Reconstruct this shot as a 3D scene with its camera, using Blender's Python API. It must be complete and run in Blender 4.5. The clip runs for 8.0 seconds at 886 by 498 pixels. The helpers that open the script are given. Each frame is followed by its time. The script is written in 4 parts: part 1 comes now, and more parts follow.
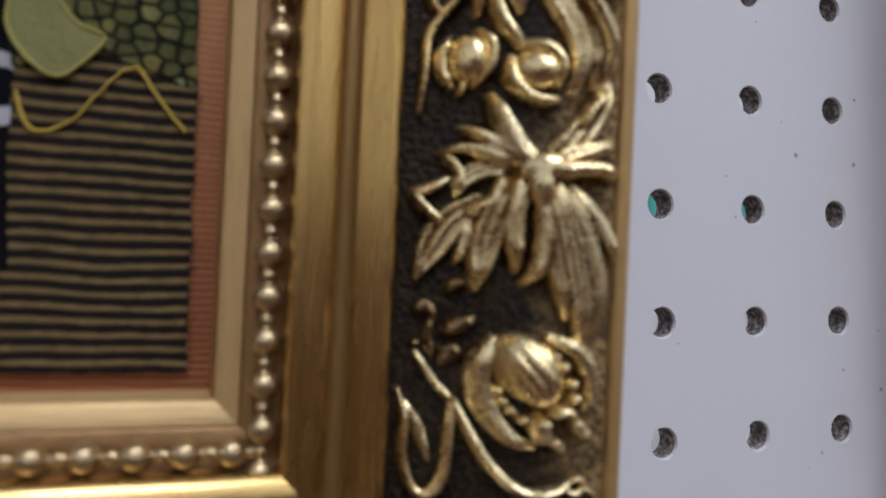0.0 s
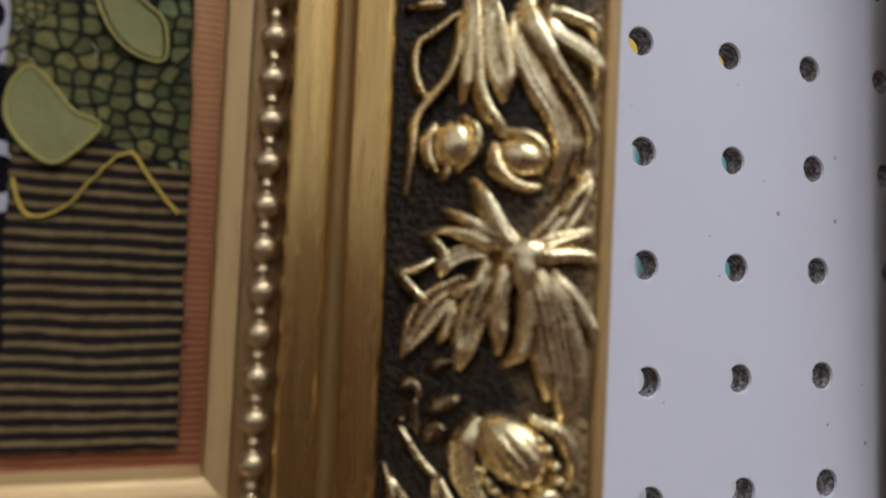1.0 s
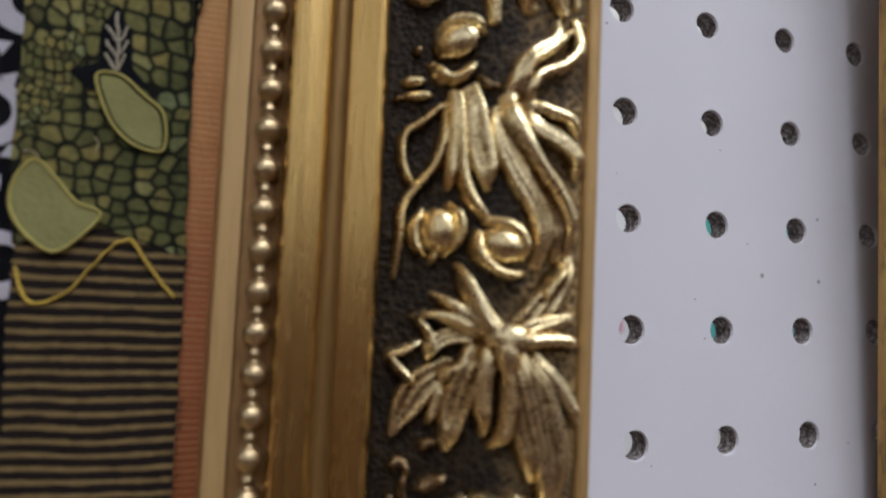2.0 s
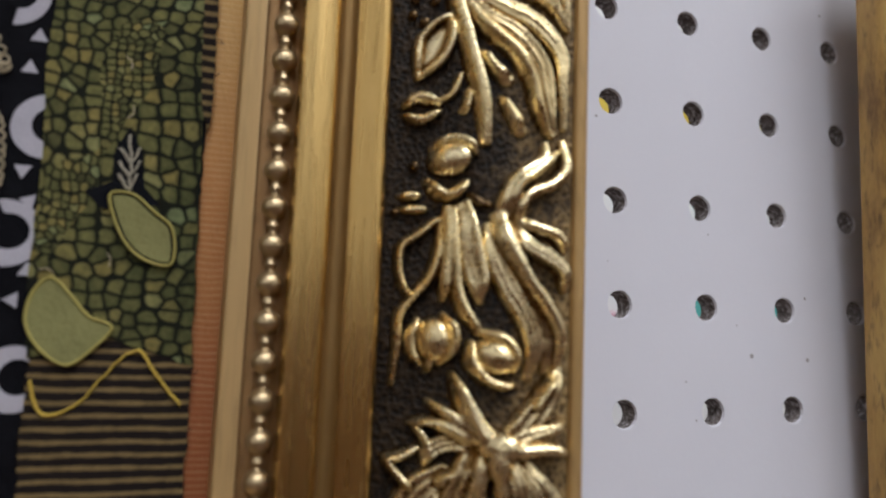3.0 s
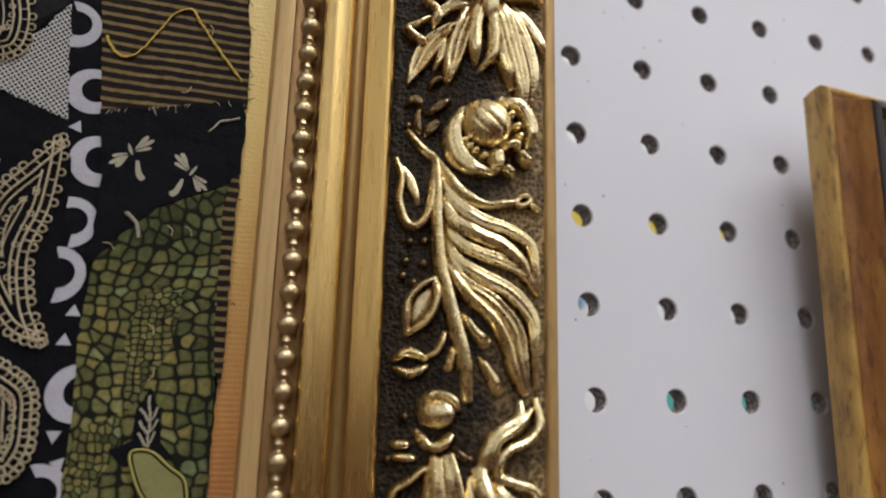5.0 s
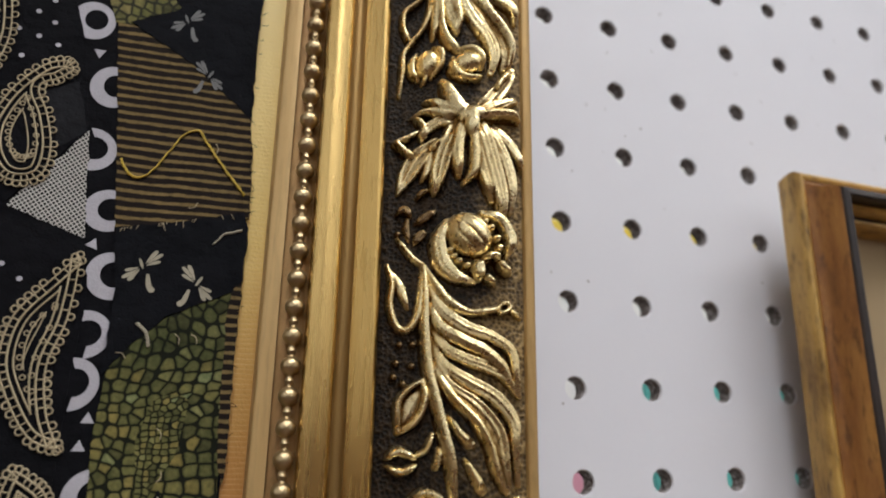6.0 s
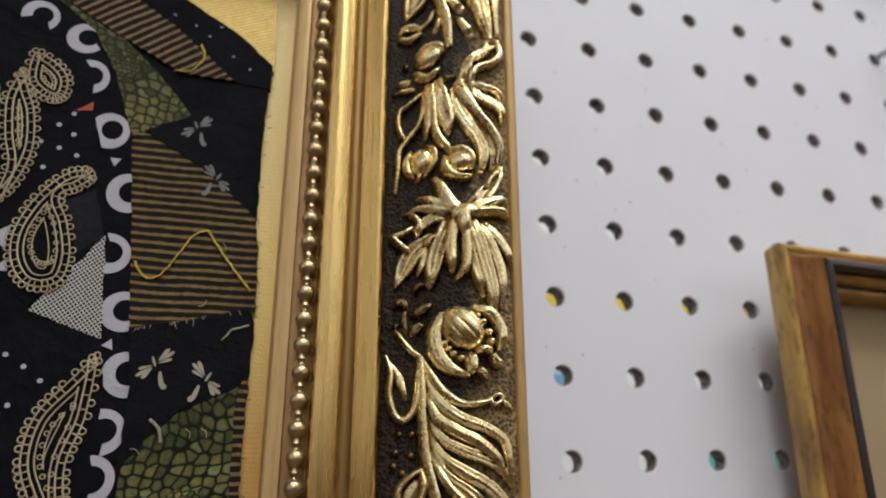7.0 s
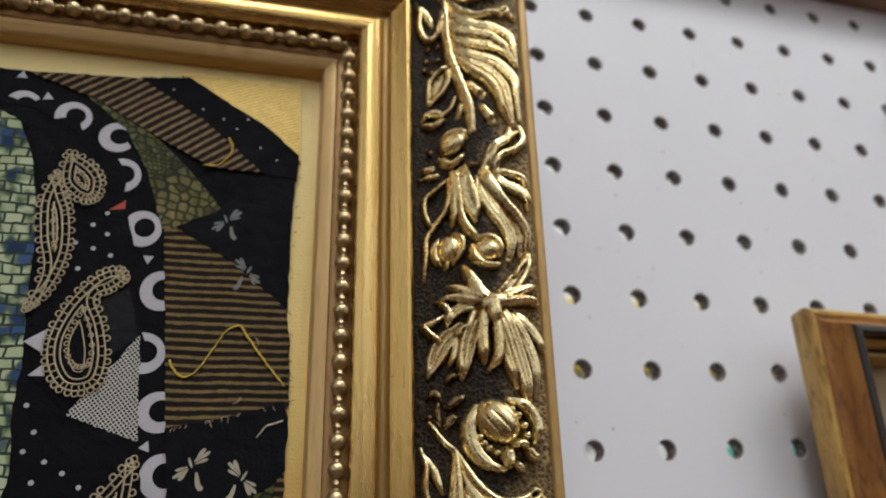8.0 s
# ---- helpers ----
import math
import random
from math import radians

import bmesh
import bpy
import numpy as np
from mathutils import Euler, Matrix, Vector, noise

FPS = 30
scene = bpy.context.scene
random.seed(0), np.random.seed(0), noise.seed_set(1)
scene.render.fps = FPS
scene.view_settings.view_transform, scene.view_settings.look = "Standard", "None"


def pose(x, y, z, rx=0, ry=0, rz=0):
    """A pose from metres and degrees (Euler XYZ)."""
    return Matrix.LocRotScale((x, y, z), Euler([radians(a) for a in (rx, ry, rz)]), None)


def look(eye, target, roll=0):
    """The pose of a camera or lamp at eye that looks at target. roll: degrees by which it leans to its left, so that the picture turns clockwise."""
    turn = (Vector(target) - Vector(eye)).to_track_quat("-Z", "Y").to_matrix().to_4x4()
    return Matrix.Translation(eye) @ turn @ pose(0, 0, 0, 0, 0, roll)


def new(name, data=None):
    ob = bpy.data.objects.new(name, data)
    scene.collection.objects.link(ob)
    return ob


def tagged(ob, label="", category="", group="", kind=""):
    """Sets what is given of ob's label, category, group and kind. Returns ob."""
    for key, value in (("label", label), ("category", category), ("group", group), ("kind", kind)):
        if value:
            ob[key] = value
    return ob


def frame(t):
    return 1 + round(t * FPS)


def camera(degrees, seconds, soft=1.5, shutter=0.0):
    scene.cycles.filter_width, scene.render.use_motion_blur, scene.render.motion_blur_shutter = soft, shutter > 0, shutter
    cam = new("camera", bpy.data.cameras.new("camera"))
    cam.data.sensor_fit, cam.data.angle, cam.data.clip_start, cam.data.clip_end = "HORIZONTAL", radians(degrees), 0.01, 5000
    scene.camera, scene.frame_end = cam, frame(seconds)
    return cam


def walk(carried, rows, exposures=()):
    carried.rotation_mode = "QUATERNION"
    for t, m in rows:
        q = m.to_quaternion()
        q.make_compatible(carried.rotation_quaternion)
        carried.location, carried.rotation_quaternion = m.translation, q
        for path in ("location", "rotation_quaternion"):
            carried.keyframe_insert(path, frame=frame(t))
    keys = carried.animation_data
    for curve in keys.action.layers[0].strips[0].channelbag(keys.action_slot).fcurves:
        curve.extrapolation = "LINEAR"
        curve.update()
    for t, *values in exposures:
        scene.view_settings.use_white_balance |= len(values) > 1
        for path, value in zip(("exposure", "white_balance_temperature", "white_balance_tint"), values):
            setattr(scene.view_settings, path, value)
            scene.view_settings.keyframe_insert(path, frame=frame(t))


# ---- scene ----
cam = camera(64.62, 8.0, soft=1.9)
cam.data.dof.use_dof, cam.data.dof.focus_distance, cam.data.dof.aperture_fstop = True, 0.157, 11.5
PATH = [
    (0.0, (-0.09645, -0.12408, 0.00586), (0.25299, 0.81071, 0.06956), 0.348),
    (0.5, (-0.09716, -0.12549, 0.01060), (0.25853, 0.80584, 0.08874), 0.292),
    (1.0, (-0.09615, -0.12785, 0.01517), (0.25708, 0.80353, 0.10325), 0.316),
    (1.5, (-0.09558, -0.13009, 0.01935), (0.25731, 0.79991, 0.12212), 0.268),
    (3.0, (-0.09732, -0.14037, 0.03535), (0.24864, 0.78205, 0.20698), -0.071),
    (3.5, (-0.09807, -0.14352, 0.04328), (0.24804, 0.77511, 0.23383), -0.343),
    (4.0, (-0.09879, -0.14814, 0.04898), (0.24170, 0.76304, 0.28099), -0.411),
    (4.5, (-0.10003, -0.15437, 0.05664), (0.23541, 0.75210, 0.31316), -0.567),
    (6.0, (-0.10097, -0.17688, 0.07358), (0.21172, 0.71279, 0.40630), -1.381),
    (6.5, (-0.10113, -0.18448, 0.07798), (0.20477, 0.69812, 0.43498), -1.850),
    (7.0, (-0.10191, -0.19064, 0.08306), (0.19553, 0.68571, 0.46193), -2.378),
    (7.5, (-0.10418, -0.19438, 0.08962), (0.18555, 0.67608, 0.48756), -3.049),
    (8.0, (-0.10826, -0.19582, 0.09637), (0.17392, 0.66740, 0.51497), -3.742),
]
walk(cam, [(t, look(eye, target, roll)) for t, eye, target, roll in PATH],
     [(0.0, -0.98, 5600, 12), (1.5, -0.92, 5680, 12), (4.0, -0.80, 5980, 11), (6.0, -0.72, 6120, 9), (8.0, -0.86, 6150, 7)])

# ---- light: a shop room under unseen ceiling panels ----
world = bpy.data.worlds.new("room_air")
scene.world = world
world.use_nodes = True
world.node_tree.nodes["Background"].inputs[0].default_value = (0.8, 0.86, 1.0, 1)
world.node_tree.nodes["Background"].inputs[1].default_value = 0.12


def area_lamp(name, eye, target, sx, sy, watts, colour):
    data = bpy.data.lights.new(name, "AREA")
    data.shape, data.size, data.size_y, data.energy, data.color = "RECTANGLE", sx, sy, watts, colour
    ob = new(name, data)
    ob.matrix_world = look(eye, target)
    return ob


area_lamp("panel_lamp", (0.8, -1.05, 1.70), (0.8, -1.05, 0), 1.2, 0.6, 31, (1.0, 0.97, 0.93))
area_lamp("panel_lamp", (-0.4, -1.45, 1.70), (-0.4, -1.45, 0), 0.6, 1.2, 31, (1.0, 0.97, 0.93))
# added lamp behind the board, brightens the wall seen through the holes
area_lamp("panel_lamp", (0.35, 0.33, 1.70), (0.35, 0.33, 0), 0.9, 0.3, 11, (1.0, 0.97, 0.93))


# ---- materials ----
class Nodes:
    """A small builder of node trees."""

    def __init__(self, name, rough=0.6, metal=0.0):
        self.m = bpy.data.materials.new(name)
        self.m.use_nodes = True
        self.t = self.m.node_tree
        self.b = self.t.nodes["Principled BSDF"]
        self.b.inputs["Roughness"].default_value = rough
        self.b.inputs["Metallic"].default_value = metal
        if rough >= 0.8:
            self.b.inputs["Specular IOR Level"].default_value = 0.08
        self.co = self.t.nodes.new("ShaderNodeTexCoord").outputs["Object"]

    def put(self, sock, v):
        if isinstance(v, bpy.types.NodeSocket):
            self.t.links.new(v, sock)
        elif isinstance(v, tuple) and len(v) == 3 and sock.type == "RGBA":
            sock.default_value = (*v, 1)
        else:
            sock.default_value = v

    def math(self, op, a, b=0.0, c=0.0):
        n = self.t.nodes.new("ShaderNodeMath")
        n.operation = op
        for s, v in zip(n.inputs, (a, b, c)):
            self.put(s, v)
        return n.outputs[0]

    def mapped(self, scale=(1, 1, 1), turn=(0, 0, 0), source=None):
        n = self.t.nodes.new("ShaderNodeMapping")
        self.put(n.inputs[0], source or self.co)
        n.inputs["Scale"].default_value = scale
        n.inputs["Rotation"].default_value = turn
        return n.outputs[0]

    def noise(self, scale, detail=3.0, vec=None, rough=0.55, out="Fac"):
        n = self.t.nodes.new("ShaderNodeTexNoise")
        self.put(n.inputs["Vector"], vec or self.co)
        n.inputs["Scale"].default_value, n.inputs["Detail"].default_value, n.inputs["Roughness"].default_value = scale, detail, rough
        return n.outputs[out]

    def voronoi(self, scale, feature="F1", out="Distance", vec=None, rand=1.0):
        n = self.t.nodes.new("ShaderNodeTexVoronoi")
        n.feature = feature
        self.put(n.inputs["Vector"], vec or self.co)
        n.inputs["Scale"].default_value, n.inputs["Randomness"].default_value = scale, rand
        return n.outputs[out]

    def ramp(self, fac, stops):
        n = self.t.nodes.new("ShaderNodeValToRGB")
        self.put(n.inputs[0], fac)
        e = n.color_ramp.elements
        while len(e) < len(stops):
            e.new(0.5)
        for k, (p, c) in enumerate(stops):
            e[k].position, e[k].color = p, (*c, 1)
        return n.outputs[0]

    def mix(self, fac, a, b, kind="MIX"):
        n = self.t.nodes.new("ShaderNodeMix")
        n.data_type, n.blend_type = "RGBA", kind
        self.put(n.inputs[0], fac)
        self.put(n.inputs[6], a)
        self.put(n.inputs[7], b)
        return n.outputs[2]

    def axis(self, k, source=None):
        n = self.t.nodes.new("ShaderNodeSeparateXYZ")
        self.put(n.inputs[0], source or self.co)
        return n.outputs[k]

    def random(self):
        return self.t.nodes.new("ShaderNodeObjectInfo").outputs["Random"]

    def done(self, colour, rough=None, bumps=()):
        self.put(self.b.inputs["Base Color"], colour)
        if rough is not None:
            self.put(self.b.inputs["Roughness"], rough)
        last = None
        for height, strength, dist in bumps:
            n = self.t.nodes.new("ShaderNodeBump")
            n.inputs["Strength"].default_value, n.inputs["Distance"].default_value = strength, dist
            self.put(n.inputs["Height"], height)
            if last:
                self.put(n.inputs["Normal"], last)
            last = n.outputs[0]
        if last:
            self.put(self.b.inputs["Normal"], last)
        return self.m


def gilded(name, light, dark, metal, rough, streak=(1, 1, 1), dirt=0.5, fine=900, hollow_brown=None):
    n = Nodes(name, rough, metal)
    v = n.mapped(streak)
    big = n.noise(60, 4, v)
    small = n.noise(fine, 3, v)
    col = n.mix(n.ramp(big, ((0.35, (0, 0, 0)), (0.7, (1, 1, 1)))), dark, light)
    col = n.mix(n.math("MULTIPLY", n.ramp(small, ((0.5, (0, 0, 0)), (0.78, (1, 1, 1)))), dirt), col, tuple(c * 0.35 for c in dark))
    if hollow_brown:  # brown in the hollows, gold on the raised edges
        crest_attr = n.t.nodes.new("ShaderNodeAttribute")
        crest_attr.attribute_name = "crest"
        # height mask of the relief, broken up by noise
        worn = n.math("ADD", crest_attr.outputs["Fac"], n.math("MULTIPLY", n.math("SUBTRACT", small, 0.5), 0.5))
        col = n.mix(n.ramp(worn, ((0.30, (0, 0, 0)), (0.68, (1, 1, 1)))), hollow_brown, col)
    r = n.math("ADD", n.math("MULTIPLY", small, 0.22), rough - 0.1)
    return n.done(col, r, [(small, 0.25, 0.0003), (big, 0.2, 0.001)] + ([(n.noise(330, 2), 0.16, 0.0008)] if hollow_brown else []))


GOLD_WOOD = gilded("satin_gold_paint", (0.74, 0.515, 0.20), (0.60, 0.39, 0.125), 0.96, 0.25, (1, 1, 0.08), 0.35)
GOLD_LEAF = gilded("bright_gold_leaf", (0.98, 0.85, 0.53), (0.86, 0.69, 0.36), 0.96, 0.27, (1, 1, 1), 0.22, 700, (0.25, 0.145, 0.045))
DARK_GOLD = gilded("dark_bronze_gold", (0.34, 0.24, 0.125), (0.15, 0.10, 0.05), 0.9, 0.24, (1, 1, 1), 0.4, 800)
GOLD_BEAD = gilded("bead_gold", (0.62, 0.49, 0.29), (0.40, 0.29, 0.15), 0.9, 0.33, (1, 1, 1), 0.5, 900)
CHANNEL = gilded("brown_channel", (0.46, 0.28, 0.115), (0.29, 0.16, 0.06), 0.5, 0.42, (1, 1, 0.3), 0.5)
LIP_GOLD = gilded("tan_gold_paint", (0.68, 0.47, 0.21), (0.54, 0.35, 0.14), 0.3, 0.44, (1, 1, 0.1), 0.3)
# darker copy of the gold: shade of the hollow put into its colour
SHADED_GOLD = gilded("groove_shade_gold", (0.40, 0.25, 0.085), (0.27, 0.16, 0.05), 0.6, 0.42, (1, 1, 0.1), 0.4)
OUTER = gilded("outer_gold", (0.52, 0.34, 0.135), (0.38, 0.23, 0.08), 0.4, 0.42, (1, 1, 0.15), 0.4)


def patina():
    """Dark stippled ground over gold: the stipple turns gold towards the outer side."""
    n = Nodes("dark_stippled_patina", 0.6, 0.1)
    pits = n.voronoi(1100)
    big = n.noise(160, 4)
    rim = n.ramp(n.math("ADD", pits, n.math("MULTIPLY", big, 0.35)), ((0.45, (0, 0, 0)), (0.95, (1, 1, 1))))
    # share of gold: grows towards the outer side, broken by noise
    worn = n.ramp(n.math("ADD", n.math("MULTIPLY", n.math("SUBTRACT", n.axis(0), 0.050), 58.0), n.math("MULTIPLY", n.math("SUBTRACT", big, 0.5), 1.6)), ((0.1, (0, 0, 0)), (0.9, (1, 1, 1))))
    col = n.mix(rim, (0.006, 0.0045, 0.004), (0.042, 0.026, 0.013))
    col = n.mix(worn, col, n.mix(rim, (0.10, 0.062, 0.024), (0.38, 0.26, 0.11)))
    n.b.inputs["Specular IOR Level"].default_value = 0.3
    return n.done(col, 0.6, [(pits, 0.6, 0.0006)])


PATINA = patina()


def stripes(name, pitch, angle, ochre=(0.21, 0.148, 0.062), dark=(0.016, 0.012, 0.011), share=0.38):
    n = Nodes(name, 0.85)
    v = n.mapped((1, 1, 1), (0, radians(angle), 0))
    wob = n.math("MULTIPLY", n.noise(45, 2), pitch * 0.9)
    z = n.math("ADD", n.axis(2, v), wob)
    ph = n.math("ABSOLUTE", n.math("SUBTRACT", n.math("FRACT", n.math("DIVIDE", z, pitch)), 0.5))
    line = n.ramp(n.math("ADD", ph, n.math("MULTIPLY", n.math("SUBTRACT", n.noise(500, 2), 0.5), 0.25)),
                  ((0.5 * share - 0.07, (1, 1, 1)), (0.5 * share + 0.05, (0, 0, 0))))
    col = n.mix(line, dark, n.mix(n.noise(700, 2), tuple(c * 0.5 for c in ochre), tuple(min(1, c * 1.3) for c in ochre)))
    weave = n.noise(2600, 2)
    return n.done(col, 0.85, [(n.noise(140, 3), 0.35, 0.0012), (weave, 0.4, 0.0003)])


STRIPES = stripes("brown_ochre_stripe_cotton", 0.00206, 0)
STRIPES_TILT = stripes("brown_ochre_stripe_cotton_bias", 0.0021, 38, (0.24, 0.165, 0.085))


def cobbles(name, scale, tones, ground_tone=(0.012, 0.013, 0.009)):
    """Printed pebbles: rounded cells of several sizes, each lighter in its middle, between dark lines."""
    n = Nodes(name, 0.85)
    flat = n.mapped((1, 1, 1), (radians(-90), 0, 0))
    warp = n.mix(0.011, flat, n.noise(30, 1, out="Color"), "ADD")
    warp = n.mix(0.0011, warp, n.noise(260, 2, out="Color"), "ADD")
    size = n.math("GREATER_THAN", n.noise(42, 1), 0.65)

    def cells(feature, out="Distance"):
        pair = []
        for k in (1.0, 1.9):
            v = n.t.nodes.new("ShaderNodeTexVoronoi")
            v.voronoi_dimensions, v.feature = "2D", feature
            n.put(v.inputs["Vector"], warp)
            v.inputs["Scale"].default_value, v.inputs["Randomness"].default_value = scale * k, 0.62
            pair.append(v.outputs[out])
        return n.mix(size, *pair)

    edge, cell, far = cells("DISTANCE_TO_EDGE"), cells("F1", "Color"), cells("F1")
    ink = n.math("MULTIPLY", n.ramp(edge, ((0.05, (0, 0, 0)), (0.11, (1, 1, 1)))), n.ramp(far, ((0.50, (1, 1, 1)), (0.60, (0, 0, 0)))))
    tone = n.ramp(n.axis(0, cell), tuple(zip((0.0, 0.3, 0.6, 0.85, 1.0), tones)))
    tone = n.mix(1.0, tone, n.ramp(edge, ((0.05, (0.55, 0.58, 0.55)), (0.26, (1.15, 1.12, 1.05)))), "MULTIPLY")
    tone = n.mix(1.0, tone, n.ramp(n.noise(900, 3), ((0.3, (0.72, 0.74, 0.72)), (0.7, (1.25, 1.22, 1.15)))), "MULTIPLY")
    tone = n.mix(1.0, tone, n.ramp(n.noise(26, 2), ((0.36, (0.55, 0.62, 0.62)), (0.60, (1.15, 1.1, 1.0)))), "MULTIPLY")
    return n.done(n.mix(ink, ground_tone, tone), 0.85, [(n.noise(120, 3), 0.35, 0.0012), (n.noise(2600, 2), 0.4, 0.0003)])


COBBLE = cobbles("green_pebble_cotton", 380, ((0.058, 0.060, 0.030), (0.085, 0.090, 0.040), (0.115, 0.118, 0.052), (0.17, 0.145, 0.056), (0.16, 0.19, 0.105)))
COBBLE_DIM = cobbles("green_pebble_cotton_dim", 390, ((0.06, 0.06, 0.034), (0.09, 0.09, 0.045), (0.11, 0.115, 0.05), (0.15, 0.135, 0.07), (0.14, 0.155, 0.08)), (0.03, 0.03, 0.022))


def cloth(name, colour, vary=0.35, rough=0.9, grain=2400, wrinkle=0.4):
    n = Nodes(name, rough)
    big = n.noise(90, 4)
    col = n.mix(big, tuple(c * (1 - vary) for c in colour), tuple(min(1, c * (1 + vary)) for c in colour))
    weave = n.noise(grain, 2)
    col = n.mix(n.math("MULTIPLY", weave, 0.4), col, tuple(c * 0.5 for c in colour))
    return n.done(col, rough, [(n.noise(110, 4), wrinkle, 0.0016), (weave, 0.45, 0.0003)])


BLACK = cloth("black_cotton", (0.006, 0.006, 0.008), 0.5, 0.82, 2400, 1.0)
BLACK_LACE = cloth("black_ribbed_cotton", (0.017, 0.017, 0.02), 0.6, 0.8, 900, 0.9)
WHITE_PRINT = cloth("white_print", (0.50, 0.48, 0.53), 0.15)
CREAM_PRINT = cloth("cream_print", (0.42, 0.38, 0.29), 0.2)
RED_PRINT = cloth("coral_print", (0.45, 0.10, 0.07), 0.2)
CREAM_THREAD = cloth("cream_thread", (0.50, 0.41, 0.26), 0.3, 0.7)
YELLOW_THREAD = cloth("yellow_thread", (0.62, 0.43, 0.05), 0.2, 0.5)
BLACK_THREAD = cloth("black_thread", (0.02, 0.02, 0.02), 0.2, 0.8)
FELT = cloth("olive_green_felt", (0.26, 0.25, 0.10), 0.25, 0.9, 1400)
FELT_RIM = cloth("olive_gold_braid", (0.42, 0.36, 0.085), 0.25, 0.7, 1400)
DIM_PRINT = cloth("grey_print", (0.20, 0.20, 0.20), 0.4)
NAVY = cloth("dark_navy_cotton", (0.007, 0.0075, 0.010), 0.4, 0.82, 2400, 1.0)


def gold_mesh():
    n = Nodes("gold_lame", 0.45, 0.3)
    v = n.mapped((1, 1, 1), (0, radians(24), 0))
    z = n.math("FRACT", n.math("DIVIDE", n.axis(2, v), 0.00095))
    line = n.math("ABSOLUTE", n.math("SUBTRACT", z, 0.5))
    speck = n.noise(1800, 2)
    col = n.mix(n.math("ADD", line, n.math("MULTIPLY", speck, 0.6)), (0.17, 0.10, 0.015), (0.72, 0.50, 0.12))
    return n.done(col, 0.42, [(line, 0.5, 0.0003), (n.noise(120, 3), 0.4, 0.001)])


GOLD_LAME = gold_mesh()


def net():
    n = Nodes("white_net_on_black", 0.85)
    v = n.mapped((1, 1, 1), (0, radians(40), 0))
    a = n.math("ABSOLUTE", n.math("SUBTRACT", n.math("FRACT", n.math("DIVIDE", n.axis(0, v), 0.00078)), 0.5))
    b = n.math("ABSOLUTE", n.math("SUBTRACT", n.math("FRACT", n.math("DIVIDE", n.axis(2, v), 0.00078)), 0.5))
    hole = n.ramp(n.math("MAXIMUM", a, b), ((0.30, (0, 0, 0)), (0.38, (1, 1, 1))))
    col = n.mix(hole, (0.007, 0.007, 0.008), (0.52, 0.50, 0.47))
    return n.done(col, 0.85, [(hole, 0.4, 0.0003)])


NET = net()


def ombre():
    n = Nodes("ombre_ribbed_ribbon", 0.55)
    z = n.math("ADD", n.axis(2), n.math("MULTIPLY", n.noise(90, 3), 0.02))
    t = n.math("DIVIDE", n.math("ADD", z, 0.112), 0.25)
    col = n.ramp(t, ((0.0, (0.20, 0.045, 0.012)), (0.22, (0.32, 0.10, 0.026)), (0.36, (0.46, 0.20, 0.045)), (0.50, (0.60, 0.35, 0.085)), (0.63, (0.82, 0.60, 0.19)), (0.95, (0.84, 0.67, 0.29))))
    rib = n.math("ABSOLUTE", n.math("SUBTRACT", n.math("FRACT", n.math("DIVIDE", n.math("ADD", n.axis(2), n.math("MULTIPLY", n.noise(140, 2), 0.001)), 0.0011)), 0.5))
    col = n.mix(n.math("MULTIPLY", n.ramp(rib, ((0.0, (1, 1, 1)), (0.2, (0, 0, 0)))), n.math("MULTIPLY", n.noise(260, 2), 0.5)), col, (0.78, 0.58, 0.30))
    return n.done(col, 0.5, [(rib, 0.14, 0.0003), (n.noise(1500, 2), 0.4, 0.0003), (n.noise(180, 3), 0.3, 0.001)])


OMBRE = ombre()


def mosaic():
    n = Nodes("blue_green_brick_print", 0.8)
    b = n.t.nodes.new("ShaderNodeTexBrick")
    n.put(b.inputs["Vector"], n.mix(0.0035, n.mapped((1, 1, 1), (radians(90), 0, 0)), n.noise(110, 2, out="Color"), "ADD"))
    b.inputs["Scale"].default_value = 1.0
    b.inputs["Brick Width"].default_value, b.inputs["Row Height"].default_value = 0.0042, 0.0026
    b.inputs["Mortar Size"].default_value = 0.0003
    pick = n.noise(130, 2)
    n.put(b.inputs["Color1"], n.ramp(pick, ((0.41, (0.05, 0.09, 0.20)), (0.46, (0.12, 0.16, 0.08)), (0.54, (0.46, 0.50, 0.34)))))
    n.put(b.inputs["Color2"], n.ramp(pick, ((0.41, (0.02, 0.035, 0.09)), (0.46, (0.07, 0.10, 0.05)), (0.54, (0.32, 0.37, 0.22)))))
    n.put(b.inputs["Mortar"], (0.03, 0.045, 0.04))
    return n.done(b.outputs[0], 0.8, [(n.noise(2400, 2), 0.4, 0.0003)])


MOSAIC = mosaic()


def board_paint():
    n = Nodes("white_pegboard_paint", 0.6)
    big = n.noise(14, 4)
    col = n.mix(big, (0.66, 0.655, 0.705), (0.72, 0.715, 0.765))
    spots = n.ramp(n.math("ADD", n.voronoi(120), n.math("MULTIPLY", n.noise(40, 2), 0.12)), ((0.10, (1, 1, 1)), (0.12, (0, 0, 0))))
    col = n.mix(n.math("MULTIPLY", spots, 0.65), col, (0.16, 0.12, 0.10))
    return n.done(col, 0.6, [(n.noise(500, 3), 0.06, 0.0006), (n.noise(60, 2), 0.05, 0.002)])


BOARD = board_paint()


def hardboard():
    n = Nodes("brown_hardboard", 0.9)
    f = n.noise(900, 3)
    return n.done(n.ramp(f, ((0.30, (0.07, 0.055, 0.048)), (0.52, (0.25, 0.22, 0.21)), (0.70, (0.58, 0.56, 0.57)))), 0.9, [(f, 0.9, 0.0008)])


HARDBOARD = hardboard()


